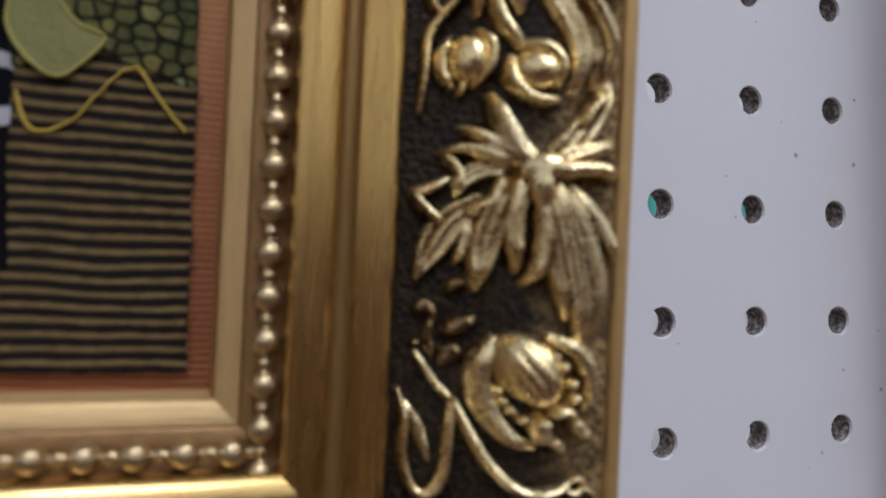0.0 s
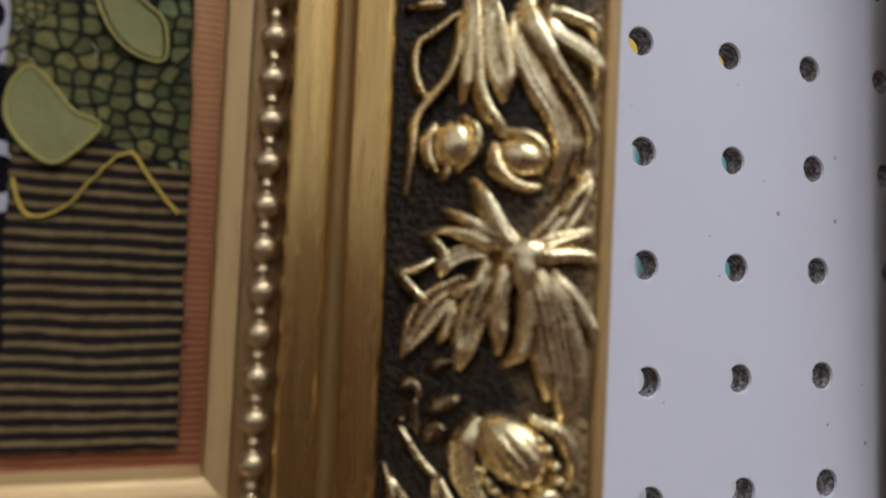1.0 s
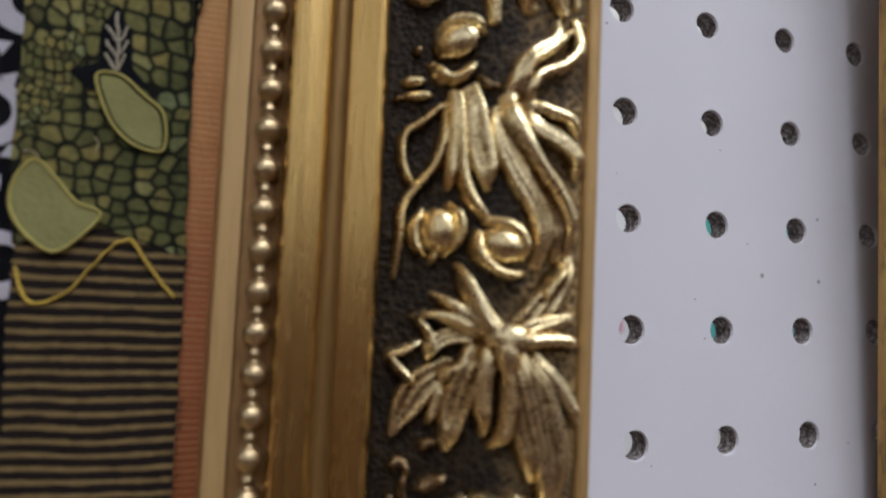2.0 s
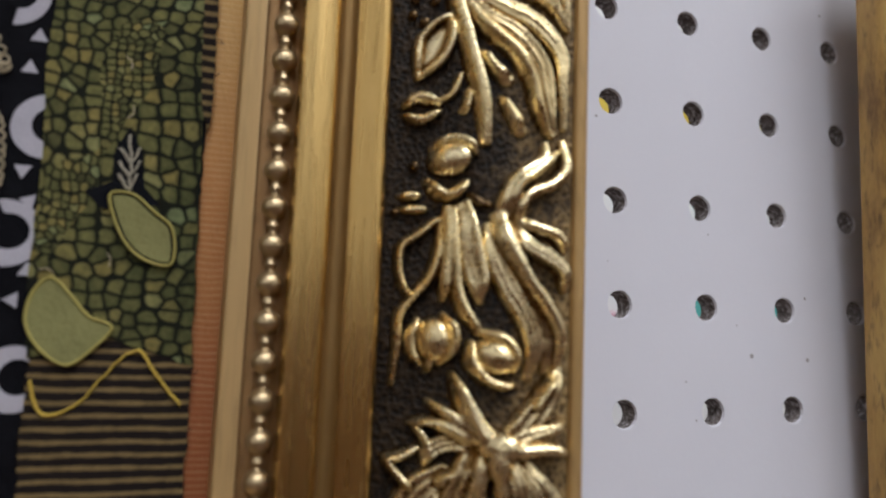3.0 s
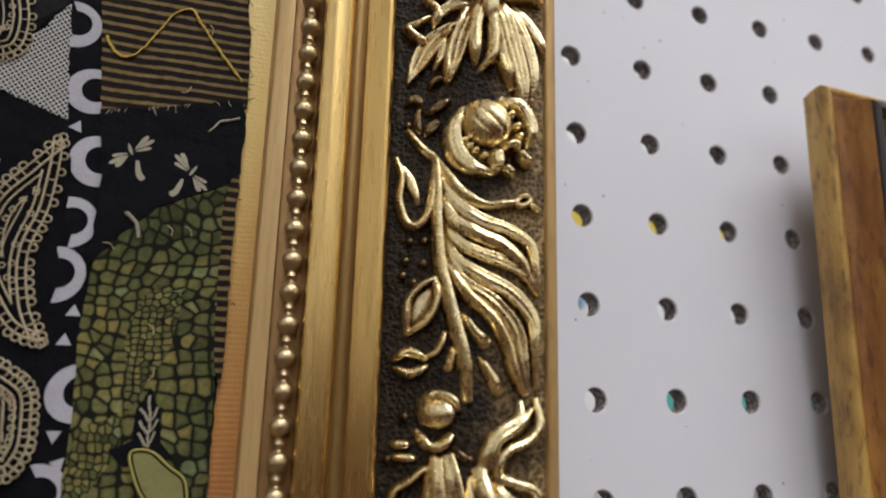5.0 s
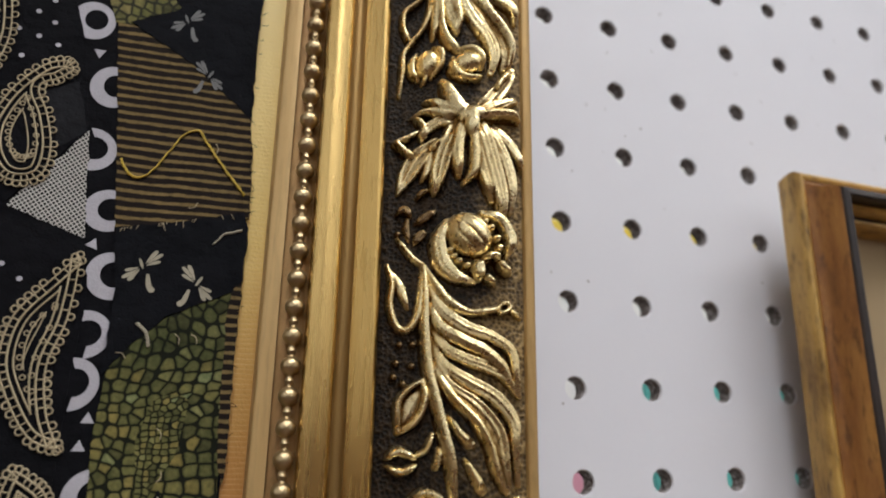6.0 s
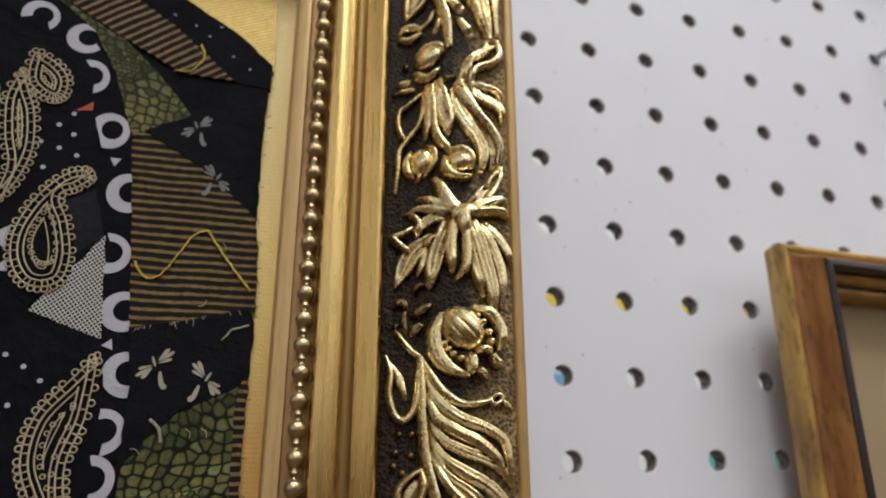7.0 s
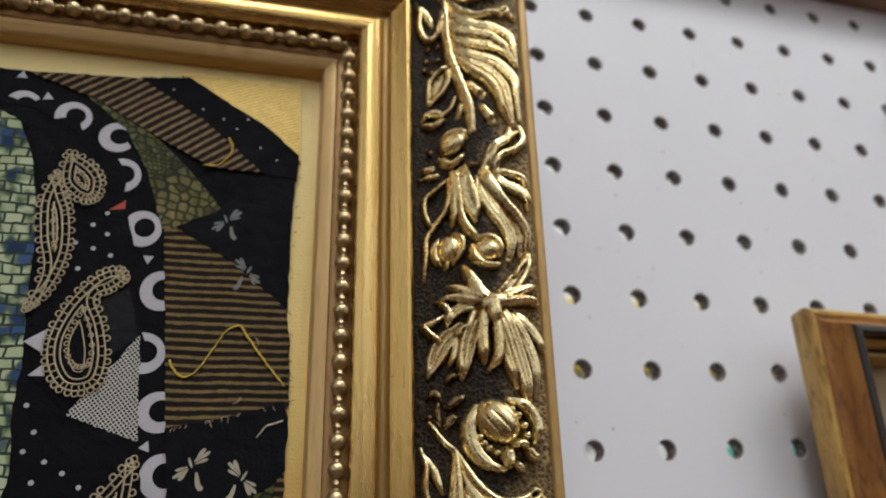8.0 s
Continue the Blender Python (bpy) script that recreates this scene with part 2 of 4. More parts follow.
def plain(name, colour, rough=0.6, vary=0.12, metal=0.0):
    n = Nodes(name, rough, metal)
    col = n.mix(n.noise(9, 4), tuple(c * (1 - vary) for c in colour), tuple(min(1, c * (1 + vary)) for c in colour))
    return n.done(col, rough, [(n.noise(250, 3), 0.08, 0.001)])


def aged_wood(name, light, mid, dark, rough, streak):
    n = Nodes(name, rough)
    v = n.mapped(streak)
    big, grain = n.noise(70, 6, v, 0.7), n.noise(420, 4, v, 0.65)
    col = n.ramp(big, ((0.30, dark), (0.46, mid), (0.64, light)))
    col = n.mix(n.ramp(grain, ((0.52, (0, 0, 0)), (0.70, (0.75, 0.75, 0.75)))), col, tuple(c * 0.5 for c in dark))
    return n.done(col, rough, [(grain, 0.3, 0.0005)])


OLD_WOOD = aged_wood("aged_orange_gold_wood", (0.43, 0.205, 0.046), (0.28, 0.115, 0.026), (0.12, 0.045, 0.013), 0.36, (1, 1, 0.28))
OLD_GOLD = aged_wood("worn_gold_edge", (0.62, 0.40, 0.11), (0.46, 0.27, 0.065), (0.16, 0.08, 0.022), 0.36, (1, 1, 0.3))
BLACK_WOOD = aged_wood("black_stained_wood", (0.03, 0.02, 0.018), (0.018, 0.012, 0.012), (0.01, 0.007, 0.007), 0.35, (1, 1, 0.2))
# for unseen lower walls, dark brown so that the gold mirrors it
REFLECTION_WALL = plain("dark_reflection_wall", (0.145, 0.075, 0.038), 0.7)
TAN_MAT = plain("tan_mat_board", (0.36, 0.27, 0.16), 0.8)
WALL_PAINT = plain("white_wall_paint", (0.80, 0.80, 0.79), 0.7)
CEILING_PAINT = plain("ceiling_paint", (0.75, 0.75, 0.74), 0.8)
FLOOR_MAT = plain("brown_floor", (0.12, 0.064, 0.034), 0.5)
YELLOW_CARD = plain("yellow_card", (0.68, 0.50, 0.05), 0.6)
TEAL_CARD = plain("teal_card", (0.10, 0.42, 0.38), 0.6)
PINK_CARD = plain("pink_card", (0.60, 0.28, 0.36), 0.6)
BLUE_CARD = plain("blue_card", (0.16, 0.36, 0.55), 0.6)
RAIL_WOOD = plain("brown_wood", (0.30, 0.17, 0.09), 0.5)
GLOW = bpy.data.materials.new("lamp_diffuser")
GLOW.use_nodes = True
GLOW.node_tree.nodes["Principled BSDF"].inputs["Emission Color"].default_value = (1, 0.97, 0.93, 1)
GLOW.node_tree.nodes["Principled BSDF"].inputs["Emission Strength"].default_value = 3.0
METAL = plain("grey_metal", (0.35, 0.35, 0.37), 0.35, 0.1, 0.9)

MM = 0.001


def mesh_of(name, bm, material, smooth=True):
    me = bpy.data.meshes.new(name)
    bmesh.ops.recalc_face_normals(bm, faces=bm.faces)
    bm.to_mesh(me)
    bm.free()
    me.materials.append(material)
    for p in me.polygons:
        p.use_smooth = smooth
    return me


def part(name, bm, material, parent, label="", smooth=True):
    """Links a bmesh as one mesh object under a thing or a part."""
    data = bm if isinstance(bm, bpy.types.Mesh) else mesh_of(name, bm, material, smooth)
    ob = new(name, data)
    ob.parent = parent
    return tagged(ob, label)


def box(bm, x0, x1, y0, y1, z0, z1):
    v = [bm.verts.new((x, y, z)) for x in (x0, x1) for y in (y0, y1) for z in (z0, z1)]
    for f in ((0, 1, 3, 2), (4, 6, 7, 5), (0, 4, 5, 1), (2, 3, 7, 6), (0, 2, 6, 4), (1, 5, 7, 3)):
        bm.faces.new([v[k] for k in f])


def curve_through(pts, steps=8, closed=False):
    """Catmull-Rom points through pts (tuples of any length)."""
    p = [np.array(q, float) for q in pts]
    n = len(p)
    out = []
    for k in range(n if closed else n - 1):
        a = p[(k - 1) % n] if closed or k else 2 * p[0] - p[1]
        b, c = p[k], p[(k + 1) % n]
        d = p[(k + 2) % n] if closed or k + 2 < n else 2 * p[-1] - p[-2]
        for s in range(steps):
            t = s / steps
            out.append(0.5 * (2 * b + (c - a) * t + (2 * a - 5 * b + 4 * c - d) * t * t + (3 * b - a - 3 * c + d) * t ** 3))
    if not closed:
        out.append(p[-1])
    return out


def tube(bm, pts, r, sides=5, closed=False):
    """A round thread along 3D points in mm."""
    rings = []
    n = len(pts)
    for k, q in enumerate(pts):
        a = pts[(k - 1) % n] if closed or k else q
        b = pts[(k + 1) % n] if closed or k < n - 1 else q
        d = Vector(b) - Vector(a)
        d = d.normalized() if d.length > 1e-9 else Vector((1, 0, 0))
        s = d.cross(Vector((0, 1, 0)))
        s = s.normalized() if s.length > 1e-6 else Vector((1, 0, 0))
        w = s.cross(d)
        rings.append([bm.verts.new((Vector(q) + (s * math.cos(6.28319 * j / sides) + w * math.sin(6.28319 * j / sides)) * r) * MM) for j in range(sides)])
    for k in range(n if closed else n - 1):
        a, b = rings[k], rings[(k + 1) % n]
        for j in range(sides):
            bm.faces.new((a[j], a[(j + 1) % sides], b[(j + 1) % sides], b[j]))
    if not closed:
        bm.faces.new(rings[0])
        bm.faces.new(rings[-1][::-1])


# ---- the room shell ----
def slab(name, x0, x1, y0, y1, z0, z1, material, label, category):
    bm = bmesh.new()
    box(bm, x0, x1, y0, y1, z0, z1)
    return tagged(new(name, mesh_of(name, bm, material, False)), label, category, kind="structure")


# floor and front wall are unseen: brown below, white above, for the gold's reflections
slab("floor", -1.7, 1.9, -2.2, 0.75, -1.36, -1.30, FLOOR_MAT, "brown hard shop floor", "floor")
slab("ceiling", -1.7, 1.9, -2.2, 0.75, 1.74, 1.80, CEILING_PAINT, "white painted shop ceiling", "ceiling")
slab("wall_back", -1.7, 1.9, 0.55, 0.61, -1.30, 1.74, WALL_PAINT, "white painted wall behind the pegboard", "wall")
slab("wall_front", -1.7, 1.9, -2.2, -2.14, 0.12, 1.74, WALL_PAINT, "white painted upper wall facing the pegboard", "wall")
# added unseen lower walls, which darken the reflections low on the frame
slab("reflection_wall_front", -1.7, 1.9, -2.2, -2.13, -1.30, 0.12, REFLECTION_WALL, "unseen dark brown lower wall, added for reflections in the gold", "wall")
slab("reflection_wall_left", -1.64, -1.63, -2.13, 0.55, -1.30, 0.12, REFLECTION_WALL, "unseen dark brown lower wall, added for reflections in the gold", "wall")
slab("reflection_wall_right", 1.83, 1.84, -2.13, 0.55, -1.30, 0.12, REFLECTION_WALL, "unseen dark brown lower wall, added for reflections in the gold", "wall")
slab("wall_left", -1.7, -1.64, -2.14, 0.55, -1.30, 1.74, WALL_PAINT, "white painted side wall", "wall")
slab("wall_right", 1.84, 1.9, -2.14, 0.55, -1.30, 1.74, WALL_PAINT, "white painted side wall", "wall")

PITCH, HOLE_R, THICK = 0.0254, 0.0032, 0.0056
C0, C1, K0, K1 = -20, 22, -18, 13


def pegboard():
    """A perforated panel with real holes; the face and the hole walls are two parts."""
    seg = 16
    ring = [(math.cos(2 * math.pi * j / seg), math.sin(2 * math.pi * j / seg)) for j in range(seg)]
    square = [(c / max(abs(c), abs(s)), s / max(abs(c), abs(s))) for c, s in ring]
    verts, faces, tv, tf = [], [], [], []
    for c in range(C0, C1 + 1):
        for k in range(K0, K1 + 1):
            ox, oz, b = c * PITCH, k * PITCH, len(verts)
            for y in (0.0, THICK):
                verts += [(ox + s * PITCH / 2, y, oz + t * PITCH / 2) for s, t in square]
                verts += [(ox + s * HOLE_R * (1.08 if y == 0 else 1), y + (0 if y else 0.0), oz + t * HOLE_R * (1.08 if y == 0 else 1)) for s, t in ring]
            for j in range(seg):
                i = (j + 1) % seg
                faces.append((b + j, b + i, b + seg + i, b + seg + j))
                faces.append((b + 2 * seg + j, b + 3 * seg + j, b + 3 * seg + i, b + 2 * seg + i))
            e = len(verts)
            verts += [(ox + s * HOLE_R, 0.0006, oz + t * HOLE_R) for s, t in ring]
            faces += [(b + seg + j, b + seg + (j + 1) % seg, e + (j + 1) % seg, e + j) for j in range(seg)]
            d = len(tv)
            tv += [(ox + s * HOLE_R, 0.0006, oz + t * HOLE_R) for s, t in ring]
            tv += [(ox + s * HOLE_R, THICK, oz + t * HOLE_R) for s, t in ring]
            for j in range(seg):
                i = (j + 1) % seg
                tf.append((d + j, d + i, d + seg + i, d + seg + j))
    root = tagged(new("pegboard"), "white-painted perforated hardboard display panel with brown hole edges", "pegboard", kind="structure")
    me = bpy.data.meshes.new("panel")
    me.from_pydata(verts, [], faces)
    me.materials.append(BOARD)
    part("panel", me, BOARD, root)
    me = bpy.data.meshes.new("hole_edges")
    me.from_pydata(tv, [], tf)
    me.materials.append(HARDBOARD)
    for p in me.polygons:
        p.use_smooth = True
    tagged(part("hole_edges", me, HARDBOARD, root, "brown raw hardboard hole walls"), kind="stuff")
    x0, x1, z0, z1 = ((C0 - 0.5) * PITCH, (C1 + 0.5) * PITCH, (K0 - 0.5) * PITCH, (K1 + 0.5) * PITCH)
    bm = bmesh.new()
    box(bm, x0 - 0.02, x1 + 0.02, -0.018, 0.02, z1 + 0.001, z1 + 0.05)
    part("top_rail", bm, RAIL_WOOD, root, "brown wooden top rail", False)
    for side, xa in (("side_rail", x0 - 0.03), ("side_rail", x1)):
        bm = bmesh.new()
        box(bm, xa, xa + 0.03, -0.004, 0.02, -1.30, z1)
        part(side, bm, RAIL_WOOD, root, "brown wooden upright", False)
    return root


pegboard()


def ceiling_light(x, y, sx, sy):
    root = tagged(new("ceiling_light"), "unseen white ceiling panel, switched on", "ceiling light", "ceiling panels")
    root.matrix_world = pose(x, y, 1.74)
    bm = bmesh.new()
    box(bm, -sx / 2, sx / 2, -sy / 2, sy / 2, -0.014, -0.002)
    part("diffuser", bm, GLOW, root, "glowing diffuser", False)
    for s in (-1, 1):
        bm = bmesh.new()
        box(bm, min(s * sx / 2, s * (sx / 2 + 0.02)), max(s * sx / 2, s * (sx / 2 + 0.02)), -sy / 2 - 0.02, sy / 2 + 0.02, -0.02, -0.001)
        part("frame_bar", bm, METAL, root, smooth=False)


ceiling_light(0.8, -1.05, 1.2, 0.6)
ceiling_light(-0.4, -1.45, 0.6, 1.2)
# added panel for the lamp behind the board
ceiling_light(0.35, 0.33, 0.9, 0.3)


def wall_card(x0, x1, z0, z1, material, label):
    """A thick card fixed on the wall behind the pegboard."""
    bm = bmesh.new()
    box(bm, x0, x1, 0.535, 0.5495, z0, z1)
    bmesh.ops.bevel(bm, geom=bm.edges[:], offset=0.003, segments=1, affect="EDGES")
    tagged(new("wall_card", mesh_of("wall_card", bm, material, False)), label, "card", "cards on the wall")


wall_card(0.22, 0.70, 0.305, 0.395, YELLOW_CARD, "bright yellow card on the wall behind the board")
wall_card(0.40, 0.74, 0.02, 0.215, TEAL_CARD, "teal green card on the wall behind the board")
wall_card(0.25, 0.375, 0.03, 0.10, PINK_CARD, "pale pink card on the wall behind the board")
wall_card(0.20, 0.33, 0.225, 0.255, BLUE_CARD, "pale blue card on the wall behind the board")

# ---- the large picture: opening edges in mm, seen from the front ----
PICTURE = pose(-0.1, -0.01705, 0.1, 0, 0, -3.00) @ pose(0, 0, 0, 3.831) @ pose(0, 0, 0, 0, 1.178)
U0, U1, V0, V1 = -168.0, 10.5, -109.5, 132.5
CU, CV = (U0 + U1) / 2, (V0 + V1) / 2
HU, HV = (U1 - U0) / 2, (V1 - V0) / 2

picture_frame = tagged(new("picture_frame"), "ornate antique-gold frame with beading and carved leaves, on the pegboard", "picture frame")
picture_frame.matrix_world = PICTURE


def rail_pose(k):
    """Maps the right-hand rail onto rail k (0 right, 1 top, 2 left, 3 bottom)."""
    shift = (HV - HU) if k % 2 else 0.0
    out = (0, shift, 0, -shift)[k]
    return Matrix.Translation(((CU) * MM, 0, (CV + out) * MM)) @ Matrix.Rotation(radians(-90 * k), 4, "Y") @ Matrix.Translation((-CU * MM, 0, -CV * MM))


def rail(name, k, profile, material, label="", rounds=0):
    """One mitred length of moulding. profile: (distance from the opening, height) in mm, closed through the back."""
    half = HV if k % 2 == 0 else HU
    bm = bmesh.new()
    loops = []
    for end in (-1, 1):
        loops.append([bm.verts.new((MM * (U1 + d), MM * y, MM * (CV + end * (half + d)))) for d, y in profile])
    n = len(profile)
    for j in range(n):
        bm.faces.new((loops[0][j], loops[0][(j + 1) % n], loops[1][(j + 1) % n], loops[1][j]))
    bm.faces.new(loops[0])
    bm.faces.new(loops[1][::-1])
    me = mesh_of(name, bm, material, True)
    me.polygons[n].use_smooth = me.polygons[n + 1].use_smooth = False
    ob = part(name, me, material, picture_frame, label)
    ob.matrix_basis = rail_pose(k)
    mod = ob.modifiers.new("edges", "EDGE_SPLIT")
    mod.split_angle = radians(50)
    return ob


def rounded(pts, steps=4):
    return [tuple(p) for p in curve_through(pts, steps)]


LIP = [(0, 3.5), (0, -2.8)] + rounded([(0.15, -3.6), (0.7, -4.3), (2.4, -5.1), (3.5, -5.4)]) + [(3.75, -5.4), (3.75, 3.5)]
BED = [(3.75, 3.0), (3.75, -5.0)] + rounded([(4.2, -5.6), (6.0, -6.0), (8.6, -6.0), (9.5, -6.4)]) + [(9.5, 3.0)]
COVE = [(9.5, 3.5), (9.5, -9.6)] + rounded([(9.75, -10.6), (10.7, -11.5), (12.4, -12.2), (14.2, -12.2), (15.4, -11.7), (15.9, -11.0)]) + [(15.9, 3.5)]
HOLLOW = [(15.9, 3.5), (15.9, -10.8)] + rounded([(16.1, -10.0), (16.6, -9.2), (17.3, -8.8), (18.1, -8.9), (18.8, -9.4), (19.1, -9.9)]) + [(19.1, 3.5)]
ROLL = [(19.1, 3.5), (19.1, -10.1)] + rounded([(19.5, -10.4), (20.8, -11.4), (22.3, -12.7), (23.2, -13.4), (24.0, -13.3), (24.7, -12.2), (24.95, -10.6)]) + [(25.0, 3.5)]
SIGHT = [(-0.3, 3.4), (-0.3, -2.4), (-0.05, -3.0), (0, -2.8), (0, 3.4)]
PLATE_X, PLATE_Y = (36, 40, 45, 50, 55, 60, 64.5), (-8.5, -10.5, -14.5, -19.5, -22.5, -23.2, -23.5)
PLATE = [(25.0, 3.5), (25.0, -8.0)] + rounded([(u - 10.5, y) for u, y in zip(PLATE_X, PLATE_Y)], 3) + [(54.0, 3.5)]
RIM = [(54.0, 3.5), (54.0, -23.4)] + rounded([(54.3, -24.2), (55.2, -24.6), (56.2, -24.4), (56.8, -23.4)]) + [(57.0, -10), (57.2, 3.5)]

for k in range(4):
    rail("inner_lip", k, LIP, LIP_GOLD, "satin tan-gold inner lip")
    rail("bead_channel", k, BED, CHANNEL, "brown hollow behind the beads")
    rail("sight_edge", k, SIGHT, LIP_GOLD, "brown-gold inner edge")
    rail("cove", k, COVE, GOLD_WOOD, "satin gold stepped moulding")
    rail("hollow", k, HOLLOW, SHADED_GOLD, "hollow between two gold steps, its shade painted in brown")
    rail("outer_roll", k, ROLL, GOLD_WOOD, "satin gold rounded step")
    rail("carved_bed", k, PLATE, PATINA, "dark stippled antique ground")
    rail("outer_rim", k, RIM, OUTER, "brown-gold outer rim")


def bead_mesh():
    """One pearl with a short spindle on both ends, turned about the rail."""
    bm = bmesh.new()
    prof = [(-3.18, 1.05), (-2.85, 0.95), (-2.3, 0.7)] + [(-2.12 * math.cos(a), 2.16 * math.sin(a)) for a in np.linspace(0.36, math.pi - 0.36, 10)] + [(2.3, 0.7), (2.85, 0.95), (3.18, 1.05)]
    rings = [[bm.verts.new((MM * r * math.cos(2 * math.pi * j / 14), MM * r * math.sin(2 * math.pi * j / 14), MM * s)) for j in range(14)] for s, r in prof]
    for a, b in zip(rings, rings[1:]):
        for j in range(14):
            bm.faces.new((a[j], a[(j + 1) % 14], b[(j + 1) % 14], b[j]))
    return mesh_of("bead", bm, GOLD_BEAD)


BEAD = bead_mesh()
STEP = 6.36
for k in range(4):
    half = (HV if k % 2 == 0 else HU) + 6.8
    count = int(2 * half / STEP)
    first = -17.8 - STEP * int((half + CV - 17.8 - 1.5) / STEP) if k == 0 else CV - STEP * (count - 1) / 2
    s = first
    while s < CV + half - 2:
        bead = part("bead", BEAD, GOLD_BEAD, picture_frame)
        bead.matrix_basis = rail_pose(k) @ pose((U1 + 7.0) * MM, -8.2 * MM, s * MM)
        s += STEP


# ---- carved ornament: ridges and domes on the sloping ground of the right-hand rail ----
def ridge(pts, widths, rise, dip=0.0):
    """A rib or hollowed leaf along pts: half-widths, height and depth of the hollow."""
    return ("ridge", pts, widths, rise, dip)


def dome(centre, radii, turn, rise, lobes=0):
    return ("dome", centre, radii, turn, rise, lobes)


def ridge_height(uu, vv, pts, widths, rise, dip):
    line = np.array(curve_through([(*p, w) for p, w in zip(pts, widths)], 26))
    best = np.full(uu.shape, 1e9)
    dist, width, along = np.zeros(uu.shape), np.ones(uu.shape), np.zeros(uu.shape)
    for k, (pu, pv, w) in enumerate(line):
        w = max(1.12 * w, 0.2)
        d = np.hypot(uu - pu, vv - pv)
        nearer = d / w < best
        best[nearer], dist[nearer], width[nearer], along[nearer] = (d / w)[nearer], d[nearer], w, k / (len(line) - 1)
    top = 1.18 * rise * (0.5 + 0.5 * np.sin(0.5 * math.pi * np.minimum(1, 4 * np.minimum(along, 1 - along))))
    s = np.minimum(best, 1.0)
    h = top - np.minimum(0.8 * top, 1.5 * width) * (0.75 * (1 - np.sqrt(1 - s ** 2)) + 0.25 * s)
    h -= dip * np.minimum(0.55 * top, 1.0 * width) * (np.clip(1 - (s / 0.74) ** 2, 0, 1) - 0.22 * np.exp(-(s / 0.16) ** 2))
    return h - np.maximum(dist - width, 0) * 5


def dome_height(uu, vv, centre, radii, turn, rise, lobes):
    c, s = math.cos(radians(turn)), math.sin(radians(turn))
    a = ((uu - centre[0]) * c + (vv - centre[1]) * s) / radii[0]
    b = (-(uu - centre[0]) * s + (vv - centre[1]) * c) / radii[1]
    q = np.hypot(a, b)
    small = min(radii)
    h = rise - min(0.85 * rise, 1.05 * small) * (1 - np.sqrt(1 - np.minimum(q, 1) ** 2))
    if lobes:
        across = np.clip(a / np.sqrt(np.maximum(1 - b * b, 0.05)), -1, 1)
        phase = np.arcsin(across) / math.pi * lobes + 0.22 * b
        h -= 0.42 * np.exp(-((phase - np.round(phase)) / 0.13) ** 2) * np.clip(1.3 - q, 0, 1)
    return h - np.maximum(q - 1, 0) * small * 5


CELL = 0.2


def carve(name, pieces, material):
    """One cast relief: its ribs, hollows and domes melt into each other over the sloping ground."""
    box_u, box_v = [], []
    for p in pieces:
        pts = p[1] if p[0] == "ridge" else [p[1]]
        reach = max(p[2]) + 1.2
        box_u += [q[0] - reach for q in pts] + [q[0] + reach for q in pts]
        box_v += [q[1] - reach for q in pts] + [q[1] + reach for q in pts]
    uu, vv = np.meshgrid(np.arange(min(box_u), max(box_u), CELL), np.arange(min(box_v), max(box_v), CELL))
    high = np.full(uu.shape, -3.0)
    for p in pieces:
        h = np.maximum((ridge_height if p[0] == "ridge" else dome_height)(uu, vv, *p[1:]), -3.0)
        blend = np.clip(0.5 - np.abs(high - h) / 1.1, 0, 0.5)
        high = np.maximum(high, h) + 0.55 * blend * blend
    soft = np.maximum(high, -0.4)
    for _ in range(3):
        pad = np.pad(soft, 2, mode="edge")
        soft = sum(pad[2 + i:2 + i + uu.shape[0], 2 + j:2 + j + uu.shape[1]] for i in (-2, 0, 2) for j in (-2, 0, 2)) / 9
    # high on raised edges, low in hollows; mixes gold with brown
    crest_mask = np.clip(0.55 + 1.1 * (high - soft), 0, 1)
    cells = np.maximum(np.maximum(high[:-1, :-1], high[1:, :-1]), np.maximum(high[:-1, 1:], high[1:, 1:])) > -0.35
    used = np.zeros(uu.shape, bool)
    for i in (0, 1):
        for j in (0, 1):
            used[i:i + cells.shape[0], j:j + cells.shape[1]] |= cells
    number = np.cumsum(used.ravel()).reshape(used.shape) - 1
    y = np.interp(uu, PLATE_X, PLATE_Y) - np.maximum(high, -1.0)
    verts = np.stack((uu[used], y[used], vv[used]), 1) * MM
    i, j = np.nonzero(cells)
    faces = np.stack((number[i, j], number[i, j + 1], number[i + 1, j + 1], number[i + 1, j]), 1)
    me = bpy.data.meshes.new(name)
    me.from_pydata(verts.tolist(), [], faces.tolist())
    me.materials.append(material)
    me.polygons.foreach_set("use_smooth", [True] * len(faces))
    me.attributes.new("crest", "FLOAT", "POINT").data.foreach_set("value", crest_mask[used].astype(np.float32))
    return me, float(verts[:, 2].min() / MM), float(verts[:, 2].max() / MM)


PERIOD, BASE_V = 132.2, 49.9
ALONE = ("strap", "seed", "berry", "small_leaf")
RELIEF_LABEL = {"pomegranate": "bright gilded carved pomegranate with seeds", "acanthus_leaf": "bright gilded carved acanthus leaf", "leaf_spray": "gilded carved spray of long leaves", "feather": "gilded carved curling plume"}


def motif(name, pieces):
    """Builds one kind of carved piece and repeats it along the four rails."""
    for group in ([[p] for p in pieces] if name in ALONE else [pieces]):
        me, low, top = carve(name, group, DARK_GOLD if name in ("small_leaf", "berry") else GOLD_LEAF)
        for k in range(4):
            half = (HV if k % 2 == 0 else HU) + 34
            for n in range(-2, 3):
                off = BASE_V + n * PERIOD
                if low + off > CV - half and top + off < CV + half + (12 if k == 0 else 0):
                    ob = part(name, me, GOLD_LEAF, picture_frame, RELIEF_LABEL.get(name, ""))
                    ob.matrix_basis = rail_pose(k) @ pose(0, 0, off * MM)


